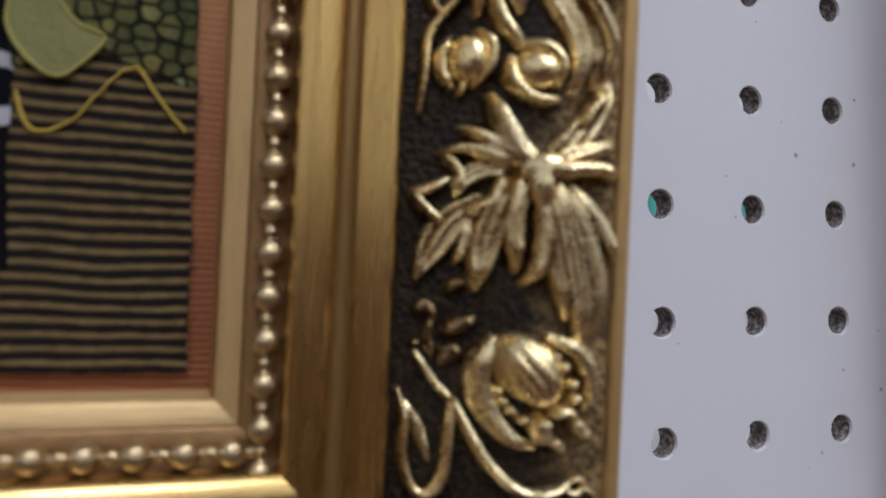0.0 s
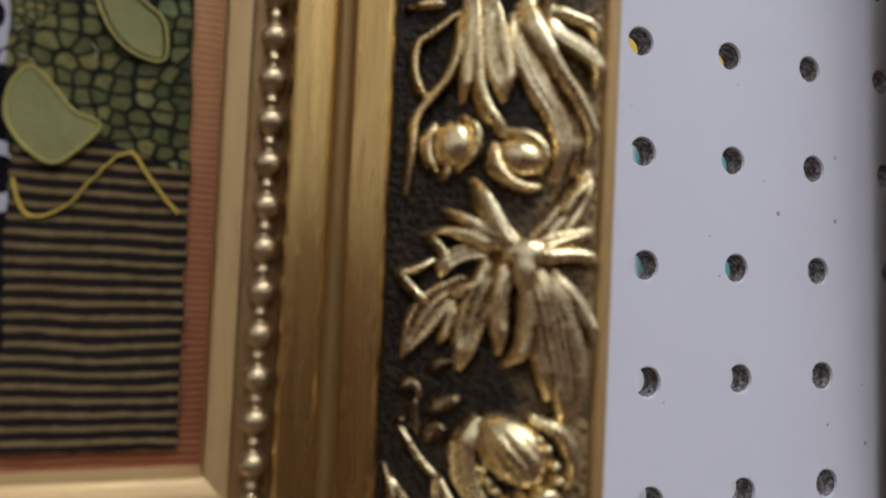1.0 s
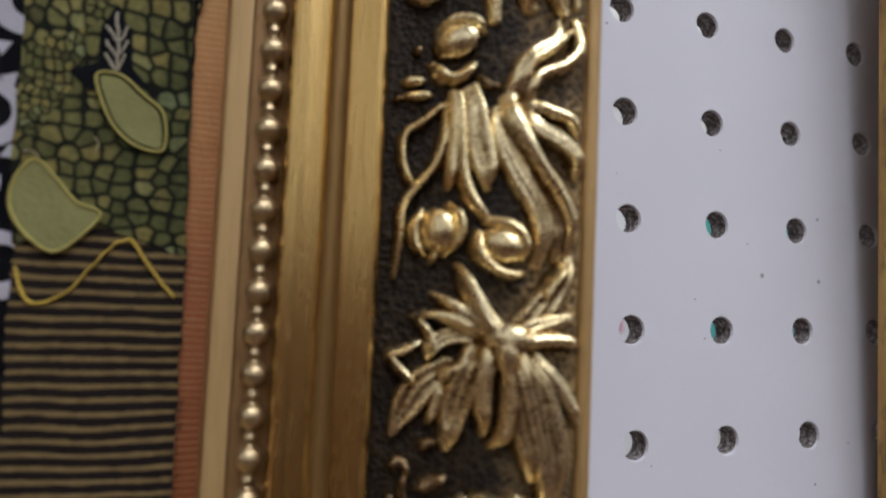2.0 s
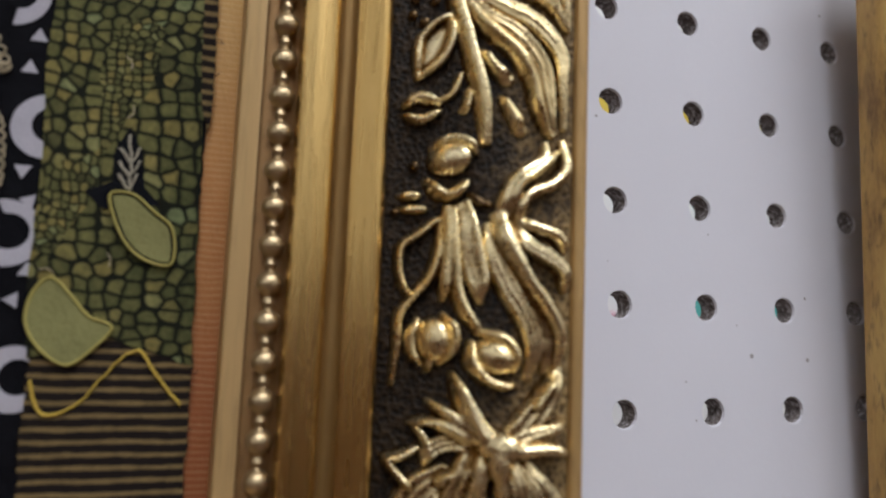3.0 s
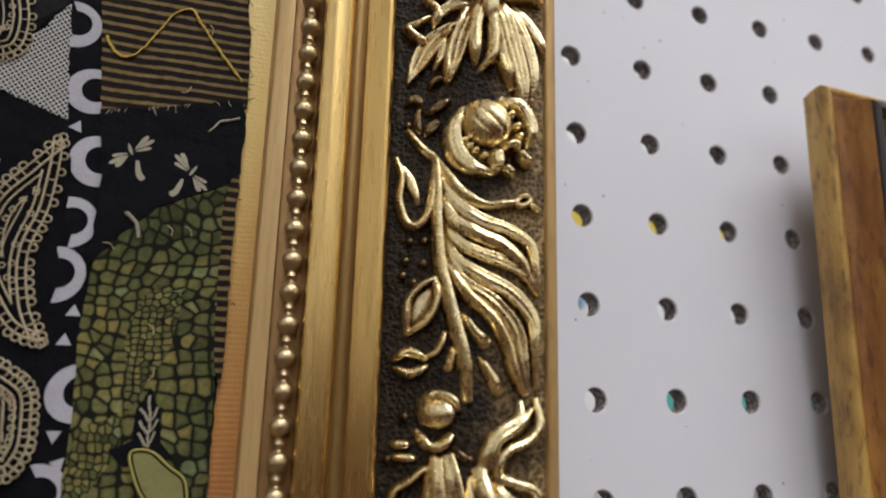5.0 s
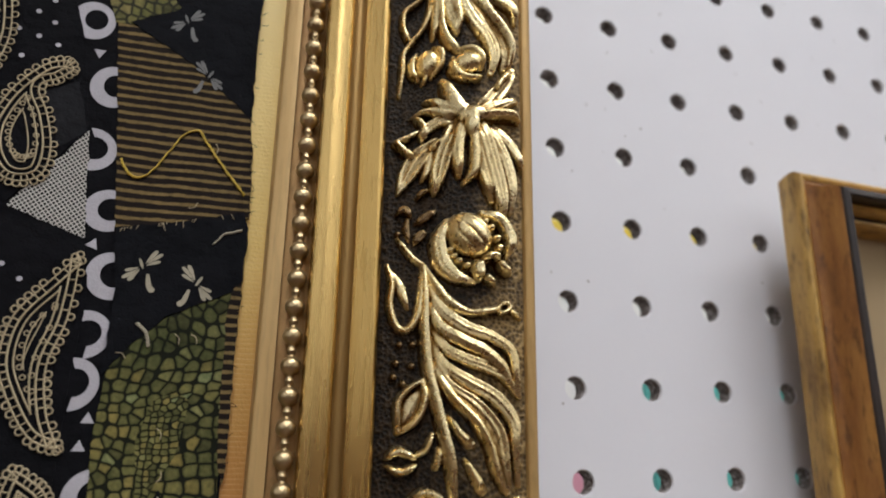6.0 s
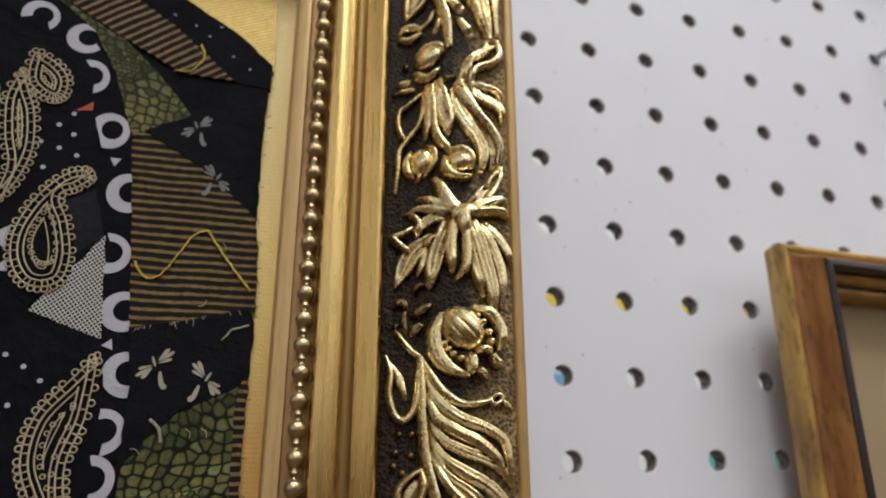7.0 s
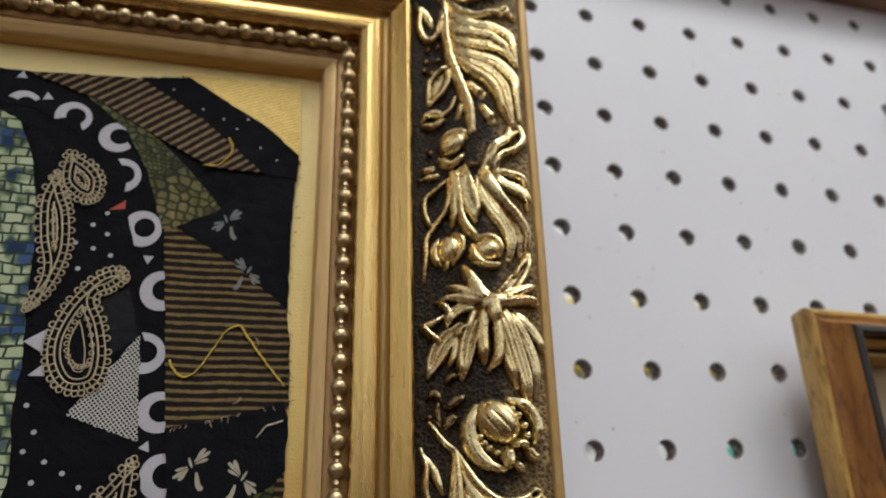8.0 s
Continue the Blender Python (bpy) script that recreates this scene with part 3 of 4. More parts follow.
motif('knot', [
    dome((45.3, 55.0), (2.95, 2.95), 0, 4),
])
motif('strap', [
    ridge([(43.0, 57.2), (45.0, 58.6), (47.3, 58.0), (48.9, 55.9)], (0.36, 0.54, 0.54, 0.36), 2.6, 0.2),
    ridge([(42.4, 51.5), (44.2, 49.2), (46.0, 49.1), (47.8, 50.9)], (0.54, 0.80, 0.80, 0.54), 2.6, 0),
])
motif('berry', [
    dome((40.3, 54.2), (0.62, 0.89), 0, 1.6),
    dome((37.7, 46.2), (0.62, 0.71), 0, 1.2),
    ridge([(48.5, 48.9), (49.7, 47.3), (51.4, 47.0)], (0.45, 0.62, 0.36), 1.6, 0.2),
])
motif('pod', [
    dome((39.8, 49.0), (1.61, 0.80), 0, 1.9),
    dome((40.5, 46.6), (1.96, 0.80), 0, 1.8),
])
motif('stem', [
    ridge([(43.9, 44.7), (41.2, 42.2), (38.9, 40.2), (38.6, 36.3), (39.5, 33.2), (40.5, 31.7)], (0.45, 0.54, 0.62, 0.54, 0.54, 0.36), 1.9, 0),
    ridge([(44.5, 45.0), (44.3, 39.8), (43.1, 35.0), (40.5, 31.1), (38.9, 28.2), (38.7, 22.5), (38.3, 17.0)], (0.45, 0.54, 0.54, 0.54, 0.62, 0.54, 0.45), 2, 0),
    ridge([(45.5, 46.6), (45.4, 39.8), (45.3, 35.1), (45.2, 31.2)], (0.71, 0.80, 0.71, 0.27), 2.4, 0.3),
    ridge([(46.3, 46.6), (46.5, 38.9), (46.9, 33.3), (48.2, 29.2), (50.3, 26.0)], (0.54, 0.71, 0.71, 0.71, 0.71), 2.3, 0),
])
motif('blade', [
    ridge([(47.2, 47.0), (47.7, 40.8), (49.1, 35.3), (50.1, 30.7)], (0.54, 0.80, 1.25, 0.27), 2.6, 0.7),
    ridge([(48.0, 47.5), (49.2, 40.8), (50.2, 35.3), (50.3, 31.6)], (0.45, 0.54, 0.71, 0.27), 2.4, 0.3),
])
motif('bud', [
    dome((43.9, 24.6), (2.32, 3.57), 0, 3.4),
    ridge([(44.0, 21.9), (43.4, 19.3)], (0.54, 0.36), 1.6, 0),
])
motif('bud', [
    dome((52.1, 22.2), (3.30, 2.77), -25, 3.6),
])
motif('sepal', [
    ridge([(41.8, 27.8), (40.7, 25.2), (41.0, 22.2), (42.3, 20.5)], (0.36, 0.62, 0.62, 0.36), 2.4, 0),
])
motif('sepal', [
    ridge([(45.4, 28.7), (46.7, 26.4), (46.6, 23.4), (45.0, 20.6)], (0.36, 0.62, 0.62, 0.36), 2.4, 0),
])
motif('sepal', [
    ridge([(49.1, 24.3), (49.1, 21.2), (51.0, 18.7), (53.3, 17.8), (55.0, 18.2)], (0.45, 0.71, 0.71, 0.62, 0.36), 2.6, 0),
])
motif('sepal', [
    ridge([(50.2, 26.1), (53.1, 25.2), (54.9, 22.8), (54.9, 20.2)], (0.62, 0.80, 0.62, 0.36), 2.8, 0),
])
curls = [
    ridge([(59.4, 57.4), (58.7, 54.5), (54.9, 51.7), (53.3, 48.4), (52.8, 44.9)], (0.36, 0.71, 0.80, 0.80, 0.89), 2.4, 0.3),
    ridge([(61.3, 56.0), (57.9, 52.7), (54.7, 50.0), (53.9, 45.1)], (0.45, 0.71, 0.71, 0.80), 2.8, 0.2),
    ridge([(62.3, 57.9), (62.7, 53.4), (60.4, 50.5), (56.8, 48.8), (55.3, 46.5), (55.2, 43.9)], (0.45, 0.80, 0.80, 0.80, 0.71, 0.71), 2.6, 0.3),
]
broad_plumes = [
    ridge([(52.5, 44.8), (53.0, 40.9), (56.1, 35.1), (59.4, 30.7), (61.6, 26.2), (61.5, 21.2)], (1.25, 1.52, 1.07, 0.98, 0.80, 0.45), 3.6, 0),
    ridge([(52.5, 44.6), (52.9, 39.1), (55.4, 33.7), (58.7, 29.3), (60.5, 24.4), (60.0, 20.4)], (1.07, 1.96, 2.14, 1.96, 1.43, 0.54), 2.8, 0.6),
    ridge([(51.2, 43.4), (51.3, 39.0), (53.5, 33.6), (56.5, 28.3), (57.9, 23.9), (57.2, 19.3)], (0.71, 1.07, 1.25, 1.34, 1.25, 0.62), 2.9, 0.7),
]
side_plumes = [
    ridge([(55.0, 44.2), (58.1, 43.1), (61.5, 42.0), (62.9, 39.4)], (0.89, 0.80, 0.71, 0.36), 2.6, 0.3),
    ridge([(54.1, 43.2), (56.6, 40.3), (60.0, 38.6), (62.5, 36.5), (63.1, 33.2)], (1.07, 1.07, 1.07, 0.80, 0.36), 2.9, 0.7),
]
motif('feather', curls + broad_plumes + side_plumes)
crown_lobes = [
    dome((52.7, 6.2), (1.5, 3.4), 4, 4.3),
    dome((53.0, 8.3), (3.17, 2.44), 0, 4),
    ridge([(46.9, 19.1), (48.3, 14.9), (50.1, 10.7), (52.4, 8.4)], (0.24, 0.98, 1.71, 1.95), 3.4, 0.25),
    ridge([(62.1, 20.4), (60.1, 16.3), (57.3, 12.3), (54.2, 8.8)], (0.73, 1.71, 1.95, 1.71), 3.2, 0.7),
    ridge([(61.7, 19.7), (58.7, 16.1), (57.9, 14.0)], (0.49, 0.49, 0.37), 3.4, 0),
]
right_lobes = [
    ridge([(63.2, 12.3), (60.3, 11.1), (56.9, 9.8), (53.9, 8.5)], (0.24, 0.98, 1.46, 1.46), 3.2, 0.6),
    ridge([(63.5, 7.5), (61.0, 8.4), (57.5, 8.3), (53.8, 7.8)], (0.37, 0.85, 1.10, 1.34), 3.6, 0.1),
]
left_lobes = [
    ridge([(43.8, 14.4), (46.2, 12.7), (48.8, 10.7), (51.9, 8.6)], (0.24, 0.73, 1.22, 1.59), 3.2, 0.5),
    ridge([(41.2, 10.7), (43.6, 11.2), (46.5, 10.5), (50.1, 8.3)], (0.24, 0.49, 0.98, 1.34), 3.2, 0.3),
    ridge([(43.4, 4.4), (44.1, 6.8), (46.6, 8.3), (49.8, 8.3)], (0.24, 1.10, 1.22, 1.22), 2.8, 0.8),
    ridge([(41.6, 10.7), (43.4, 8.1), (43.7, 4.9)], (0.37, 0.49, 0.37), 2.4, 0),
]
low_left_lobes = [
    ridge([(38.8, -8.2), (40.7, -3.5), (42.8, 0.3), (46.1, 3.4)], (0.24, 1.83, 2.07, 1.22), 2.4, 0.9),
    ridge([(42.3, 6.8), (39.5, 5.1), (38.0, 4.4), (40.5, 1.4), (41.8, -0.2)], (0.37, 0.61, 0.49, 0.61, 0.37), 2.6, 0),
    ridge([(43.6, -5.8), (44.6, -2.9), (45.2, 0.9)], (0.24, 0.73, 0.73), 2, 0.4),
    ridge([(46.1, -9.3), (46.7, -4.3), (47.9, 1.2), (50.1, 6.9)], (0.37, 1.46, 1.59, 1.59), 3.2, 0.9),
    ridge([(45.5, 1.0), (45.7, 2.4), (47.5, 3.7)], (0.49, 0.61, 0.37), 2.4, 0),
]
centre_lobes = [
    ridge([(50.6, -6.3), (50.1, -1.4), (50.4, 3.4), (52.0, 8.1)], (0.37, 1.10, 1.10, 1.34), 3, 0.5),
    ridge([(51.6, -8.0), (53.1, -5.6), (53.5, -1.2), (53.2, 3.7), (53.4, 7.9)], (0.37, 0.85, 0.85, 0.85, 1.22), 3.2, 0.2),
]
low_right_lobes = [
    ridge([(57.3, -12.4), (55.9, -6.7), (54.6, -0.6), (53.9, 7.1)], (0.49, 1.34, 1.34, 1.22), 3.2, 0.6),
    ridge([(59.7, -17.3), (59.0, -10.6), (57.5, -4.0), (55.8, 2.0), (53.9, 7.5)], (0.49, 1.34, 1.46, 1.34, 1.10), 3.6, 0.8),
    ridge([(61.5, -14.7), (61.5, -8.2), (60.2, -2.9), (58.0, 1.7), (55.0, 6.3)], (0.49, 1.10, 1.22, 1.22, 1.10), 3, 0.7),
    ridge([(64.3, -4.2), (62.9, -1.3), (60.7, 1.8), (56.8, 5.9)], (0.24, 0.85, 1.10, 1.10), 2.6, 0.6),
]
motif('acanthus_leaf', crown_lobes + right_lobes + left_lobes + low_left_lobes + centre_lobes + low_right_lobes)
motif('pomegranate', [
    dome((52.5, -20.1), (4.02, 5.61), 34, 5.4, 6),
])
motif('husk', [
    ridge([(48.4, -16.3), (46.8, -20.4), (47.6, -25.9), (50.2, -29.6), (53.6, -30.9)], (0.49, 1.10, 1.22, 0.98, 0.37), 3.4, 0.5),
])
motif('husk', [
    ridge([(55.2, -15.3), (58.9, -17.4), (60.9, -21.4), (60.4, -25.1)], (0.61, 0.98, 0.98, 0.37), 3.8, 0.5),
])
motif('seed', [
    dome((55.0, -17.9), (0.67, 0.67), 0, 4.4),
    dome((56.4, -19.2), (0.67, 0.67), 0, 4.4),
    dome((57.7, -21.5), (0.67, 0.67), 0, 4.4),
    dome((58.2, -23.6), (0.67, 0.67), 0, 4.4),
    dome((48.8, -23.4), (0.61, 0.61), 0, 3),
    dome((49.5, -24.8), (0.61, 0.61), 0, 3),
    dome((50.5, -26.0), (0.61, 0.61), 0, 3),
    dome((52.0, -27.1), (0.61, 0.61), 0, 3),
])
motif('crown_tip', [
    ridge([(54.1, -26.2), (54.1, -28.1), (54.5, -30.2)], (0.49, 0.98, 0.37), 3.8, 0.3),
    ridge([(55.1, -26.3), (56.8, -25.2), (58.5, -26.1)], (0.49, 0.61, 0.49), 4, 0),
    ridge([(58.4, -26.0), (59.4, -27.8), (61.0, -28.7)], (0.49, 0.73, 0.49), 3.4, 0),
    ridge([(55.5, -29.3), (56.6, -30.3), (57.6, -31.1)], (0.49, 0.73, 0.49), 2.6, 0),
])
motif('small_leaf', [
    ridge([(42.9, -10.1), (43.5, -8.7), (45.1, -8.4)], (0.24, 0.61, 0.37), 2, 0.3),
    ridge([(38.7, -13.3), (40.2, -12.1), (41.7, -14.2)], (0.24, 0.85, 0.24), 1.8, 0.4),
    ridge([(42.6, -16.0), (44.3, -14.8), (46.2, -13.4)], (0.24, 0.98, 0.37), 2.2, 0.5),
    ridge([(42.5, -20.8), (43.5, -19.0), (44.6, -17.9)], (0.24, 1.10, 0.37), 1.8, 0.5),
    ridge([(41.1, -14.1), (40.8, -16.8), (41.5, -20.0)], (0.24, 0.73, 0.24), 1.2, 0.4),
])
motif('berry', [
    dome((39.1, -18.0), (0.67, 0.79), 0, 1.5),
    dome((40.2, -43.3), (0.67, 0.79), 0, 1.5),
    dome((42.7, -43.4), (0.67, 0.79), 0, 1.5),
    dome((39.6, -47.3), (0.67, 0.79), 0, 1.5),
    dome((42.6, -48.0), (0.67, 0.79), 0, 1.5),
    dome((39.2, -50.3), (0.67, 0.79), 0, 1.5),
    dome((41.0, -51.8), (0.67, 0.79), 0, 1.5),
])
motif('tendril', [
    ridge([(39.1, -19.0), (40.6, -21.7), (42.7, -24.5), (44.6, -26.0)], (0.37, 0.49, 0.49, 0.49), 1.6, 0),
    ridge([(44.7, -26.6), (46.6, -31.0), (49.1, -34.9), (52.5, -37.2), (56.3, -37.0), (58.9, -36.1)], (0.49, 0.73, 0.85, 0.73, 0.61, 0.49), 2.4, 0),
    ridge([(58.0, -36.5), (59.9, -35.1), (61.1, -36.0), (59.6, -37.2), (58.3, -36.6)], (0.37, 0.37, 0.37, 0.37, 0.37), 1.8, 0),
    ridge([(61.1, -36.5), (62.3, -37.3), (63.5, -38.5)], (0.37, 0.37, 0.24), 1.4, 0),
])
motif('tulip_leaf', [
    ridge([(37.1, -25.2), (38.1, -29.4), (37.9, -34.5), (39.2, -39.0), (41.2, -40.2), (43.1, -37.9), (43.9, -32.4), (44.2, -25.7)], (0.37, 0.61, 0.73, 0.73, 0.73, 0.61, 0.49, 0.37), 2, 0),
    ridge([(37.6, -26.3), (39.8, -30.4), (41.6, -35.5)], (0.37, 0.98, 0.24), 1.6, 0.4),
])
spray_stem = [
    ridge([(44.4, -26.2), (44.6, -32.6), (44.7, -40.0), (45.4, -48.5), (46.7, -54.4), (48.2, -61.2), (49.6, -67.8), (50.3, -74.5)], (0.39, 0.58, 0.68, 0.78, 0.78, 0.78, 0.88, 0.78), 2.8, 0.25),
]
upper_leaves = [
    ridge([(45.1, -30.0), (47.7, -36.3), (52.0, -40.3), (57.5, -42.6), (61.2, -45.4), (62.1, -50.3), (63.0, -54.7)], (0.37, 1.10, 1.34, 1.10, 0.98, 0.61, 0.37), 2.4, 0.6),
    ridge([(45.2, -34.5), (47.4, -40.0), (50.9, -42.9), (55.6, -45.6), (59.1, -48.7), (61.0, -52.1)], (0.37, 0.98, 1.22, 1.22, 0.98, 0.37), 2.9, 0.4),
    ridge([(45.5, -38.8), (48.3, -44.5), (52.0, -47.0), (56.3, -48.8), (59.8, -50.7), (62.7, -54.5)], (0.37, 0.85, 1.10, 1.10, 0.85, 0.37), 2.5, 0.7),
]
lower_leaves = [
    ridge([(45.2, -41.2), (48.1, -48.0), (52.6, -51.7), (58.0, -55.0), (61.5, -59.4), (61.8, -64.3), (62.5, -71.8)], (0.37, 0.98, 1.34, 1.46, 1.22, 0.73, 0.49), 2.5, 0.6),
    ridge([(45.8, -45.5), (48.8, -52.2), (53.8, -56.5), (57.9, -61.7), (59.2, -67.6), (60.4, -73.1)], (0.37, 0.98, 1.46, 1.71, 1.46, 0.61), 2.8, 0.8),
    ridge([(45.8, -47.3), (49.0, -53.9), (53.8, -59.5), (56.5, -64.4), (57.6, -68.7), (59.5, -72.7)], (0.37, 0.61, 0.73, 0.73, 0.73, 0.49), 2.9, 0),
]
motif('leaf_spray', spray_stem + upper_leaves + lower_leaves)
motif('drop', [
    ridge([(49.1, -58.5), (50.9, -61.7), (53.0, -64.0)], (0.24, 0.61, 1.10), 2.2, 0.2),
])
motif('drop', [
    ridge([(52.1, -67.0), (53.5, -69.8), (55.2, -72.7)], (0.24, 0.73, 1.10), 2.2, 0.2),
])
motif('drop', [
    ridge([(47.8, -64.9), (47.6, -67.3), (47.3, -68.8)], (0.37, 0.49, 0.61), 1.5, 0),
])
motif('pod', [
    ridge([(38.1, -67.4), (40.5, -65.7), (43.6, -67.1)], (0.24, 0.98, 0.37), 2.3, 0),
    ridge([(38.2, -68.7), (41.0, -69.8), (43.8, -68.4)], (0.24, 0.85, 0.37), 2.1, 0),
    ridge([(43.4, -66.6), (45.4, -65.5), (46.6, -62.1)], (0.37, 0.49, 0.37), 1.5, 0),
])
motif('side_leaf', [
    ridge([(44.7, -51.0), (41.8, -53.1), (40.1, -56.1), (40.2, -61.9)], (0.37, 0.49, 0.61, 0.49), 2, 0),
    ridge([(44.7, -51.0), (45.0, -55.5), (43.5, -59.5), (40.4, -62.1)], (0.37, 0.61, 0.61, 0.49), 2, 0),
    ridge([(44.4, -52.8), (42.5, -57.1), (40.8, -60.7)], (0.37, 1.95, 0.49), 1.2, 0.3),
])

# ---- the stitched fabric picture inside the frame ----
collage = tagged(new("fabric_collage"), "stitched patchwork picture of striped, pebbled and black cotton with lace paisleys", "textile art")
collage.matrix_world = PICTURE
BACK = bmesh.new()
box(BACK, (U0 - 2) * MM, (U1 + 2) * MM, 0.7 * MM, 2.9 * MM, (V0 - 2) * MM, (V1 + 2) * MM)
part("backing_ribbon", BACK, OMBRE, collage, "ribbed ribbon ground shading from gold down to rust red", False)


def patch(name, outline, material, level, label="", thick=0.35, rough_edge=0.22, seed=0):
    """A cut piece of cloth: its front lies level mm before the ground, its edge is slightly uneven."""
    pts = []
    n = len(outline)
    for k in range(n):
        a, b = Vector(outline[k]), Vector(outline[(k + 1) % n])
        steps = max(1, int((b - a).length / 1.6))
        for s in range(steps):
            q = a.lerp(b, s / steps)
            j = noise.noise_vector((q.x * 0.9 + seed, q.y * 0.9, level * 3)) * rough_edge * (2 if s else 0.6)
            pts.append((q.x + j.x, q.y + j.y))
    bm = bmesh.new()
    front = [bm.verts.new((x * MM, -level * MM, y * MM)) for x, y in pts]
    back = [bm.verts.new((x * MM, (0.68) * MM, y * MM)) for x, y in pts]
    bm.faces.new(front)
    m = len(pts)
    for k in range(m):
        bm.faces.new((front[k], back[k], back[(k + 1) % m], front[(k + 1) % m]))
    return part(name, bm, material, collage, label, False)


def thread(name, pts, r, material, level, label="", parent=None):
    """A sewn or loose thread; the thicker ones are twisted from two strands."""
    bm = bmesh.new()
    line = [Vector(p) for p in curve_through([(u, -level - r, v) for u, v in pts], 6 if r < 0.22 else 14)]
    if r < 0.22:
        tube(bm, line, r, 5)
    else:
        for turn in (0.0, math.pi):
            strand = []
            for k, q in enumerate(line):
                a = k * 0.95 + turn
                wander = noise.noise_vector((q.x * 0.6, q.z * 0.6, 3.0)) * 0.25
                strand.append(q + Vector((0.55 * r * math.cos(a) + wander.x, 0.4 * r * math.sin(a), 0.55 * r * math.cos(a) + wander.y)))
            tube(bm, strand, r * 0.72, 5)
    return part(name, bm, material, parent or collage, label)


def printed(name, outline, material, level, parent=None):
    """A thin printed or applied shape that follows a few points."""
    bm = bmesh.new()
    front = [bm.verts.new((u * MM, -level * MM, v * MM)) for u, v in outline]
    back = [bm.verts.new((u * MM, (0.06 - level) * MM, v * MM)) for u, v in outline]
    bm.faces.new(front)
    n = len(outline)
    for k in range(n):
        bm.faces.new((front[k], back[k], back[(k + 1) % n], front[(k + 1) % n]))
    return part(name, bm, material, parent or collage, "", False)


def white_ring(u, v, ro, ri, parent, a0=0, a1=360):
    bm = bmesh.new()
    full = a1 - a0 >= 360
    steps = 30
    rows = []
    for k in range(steps + (0 if full else 1)):
        a = radians(a0 + (a1 - a0) * k / steps)
        c, s = math.cos(a), math.sin(a)
        wob = 1 + 0.025 * math.sin(2 * a + u)
        rows.append([bm.verts.new(((u + du + r * wob * c) * MM, y * MM, (v + dv + r * wob * s) * MM)) for r, y, du, dv in ((ri, -0.50, 0.55, 0.3), (ro, -0.50, 0, 0), (ro, -0.40, 0, 0), (ri, -0.40, 0.55, 0.3))])
    n = len(rows)
    for k in range(n if full else n - 1):
        a, b = rows[k], rows[(k + 1) % n]
        for j in range(4):
            bm.faces.new((a[j], a[(j + 1) % 4], b[(j + 1) % 4], b[j]))
    return part("white_ring", bm, WHITE_PRINT, parent, smooth=False)


def ellipse(u, v, a, b, turn, n=10):
    c, s = math.cos(radians(turn)), math.sin(radians(turn))
    return [(u + a * math.cos(t) * c - b * math.sin(t) * s, v + a * math.cos(t) * s + b * math.sin(t) * c) for t in (2 * math.pi * k / n for k in range(n))]


def dragonfly(u, v, turn, level, parent, size=1.0, side=1, ink=None):
    """Four slit wings, a short body and a bent tail, printed with gaps between."""
    strokes = []
    for a, l, w in ((60, 3.3, 0.34), (45, 3.5, 0.30), (28, 2.7, 0.26), (-122, 2.9, 0.36), (-138, 3.3, 0.30), (-156, 2.5, 0.26)):
        c, s = math.cos(radians(turn + a)), math.sin(radians(turn + a))
        strokes.append([(u + (c * t * l - s * q * w) * size, v + (s * t * l + c * q * w) * size)
                        for t, q in ((0.2, 0.1), (0.45, 0.6), (0.75, 1.1), (0.93, 0.8), (1.0, 0.0), (0.94, -0.7), (0.75, -0.9), (0.45, -0.5), (0.2, -0.1))])
    c, s = math.cos(radians(turn - 62)), math.sin(radians(turn - 62))
    strokes.append(ellipse(u - c * 0.5 * size, v - s * 0.5 * size, 0.9 * size, 0.22 * size, turn - 62))
    tail = [(1.3, -0.22), (2.3, 0.15), (3.3, 0.35), (4.1, 0.15), (4.3, -0.35), (3.9, -0.75), (3.2, -0.45), (2.2, -0.55), (1.35, -0.6)]
    strokes.append([(u + (c * t + s * q) * size, v + (s * t - c * q) * size) for t, q in tail])
    bm = bmesh.new()
    for j, outline in enumerate(strokes):
        y = level + 0.004 * j
        outline = [(u + side * (p - u), q) for p, q in outline]
        front = [bm.verts.new((p * MM, -y * MM, q * MM)) for p, q in outline]
        back = [bm.verts.new((p * MM, (0.05 - y) * MM, q * MM)) for p, q in outline]
        bm.faces.new(front)
        for k in range(len(front)):
            i = (k + 1) % len(front)
            bm.faces.new((front[k], back[k], back[i], front[i]))
    return part("dragonfly_print", bm, ink or CREAM_PRINT, parent, smooth=False)


def shrink(loop, d):
    """The loop moved inwards by d mm."""
    p = [Vector((q[0], q[1])) for q in loop]
    n = len(p)
    area = sum(p[k].x * p[(k + 1) % n].y - p[(k + 1) % n].x * p[k].y for k in range(n))
    side = 1 if area > 0 else -1
    out = []
    for k in range(n):
        t = (p[(k + 1) % n] - p[k - 1]).normalized()
        out.append(p[k] + Vector((-t.y, t.x)) * side * d)
    return out


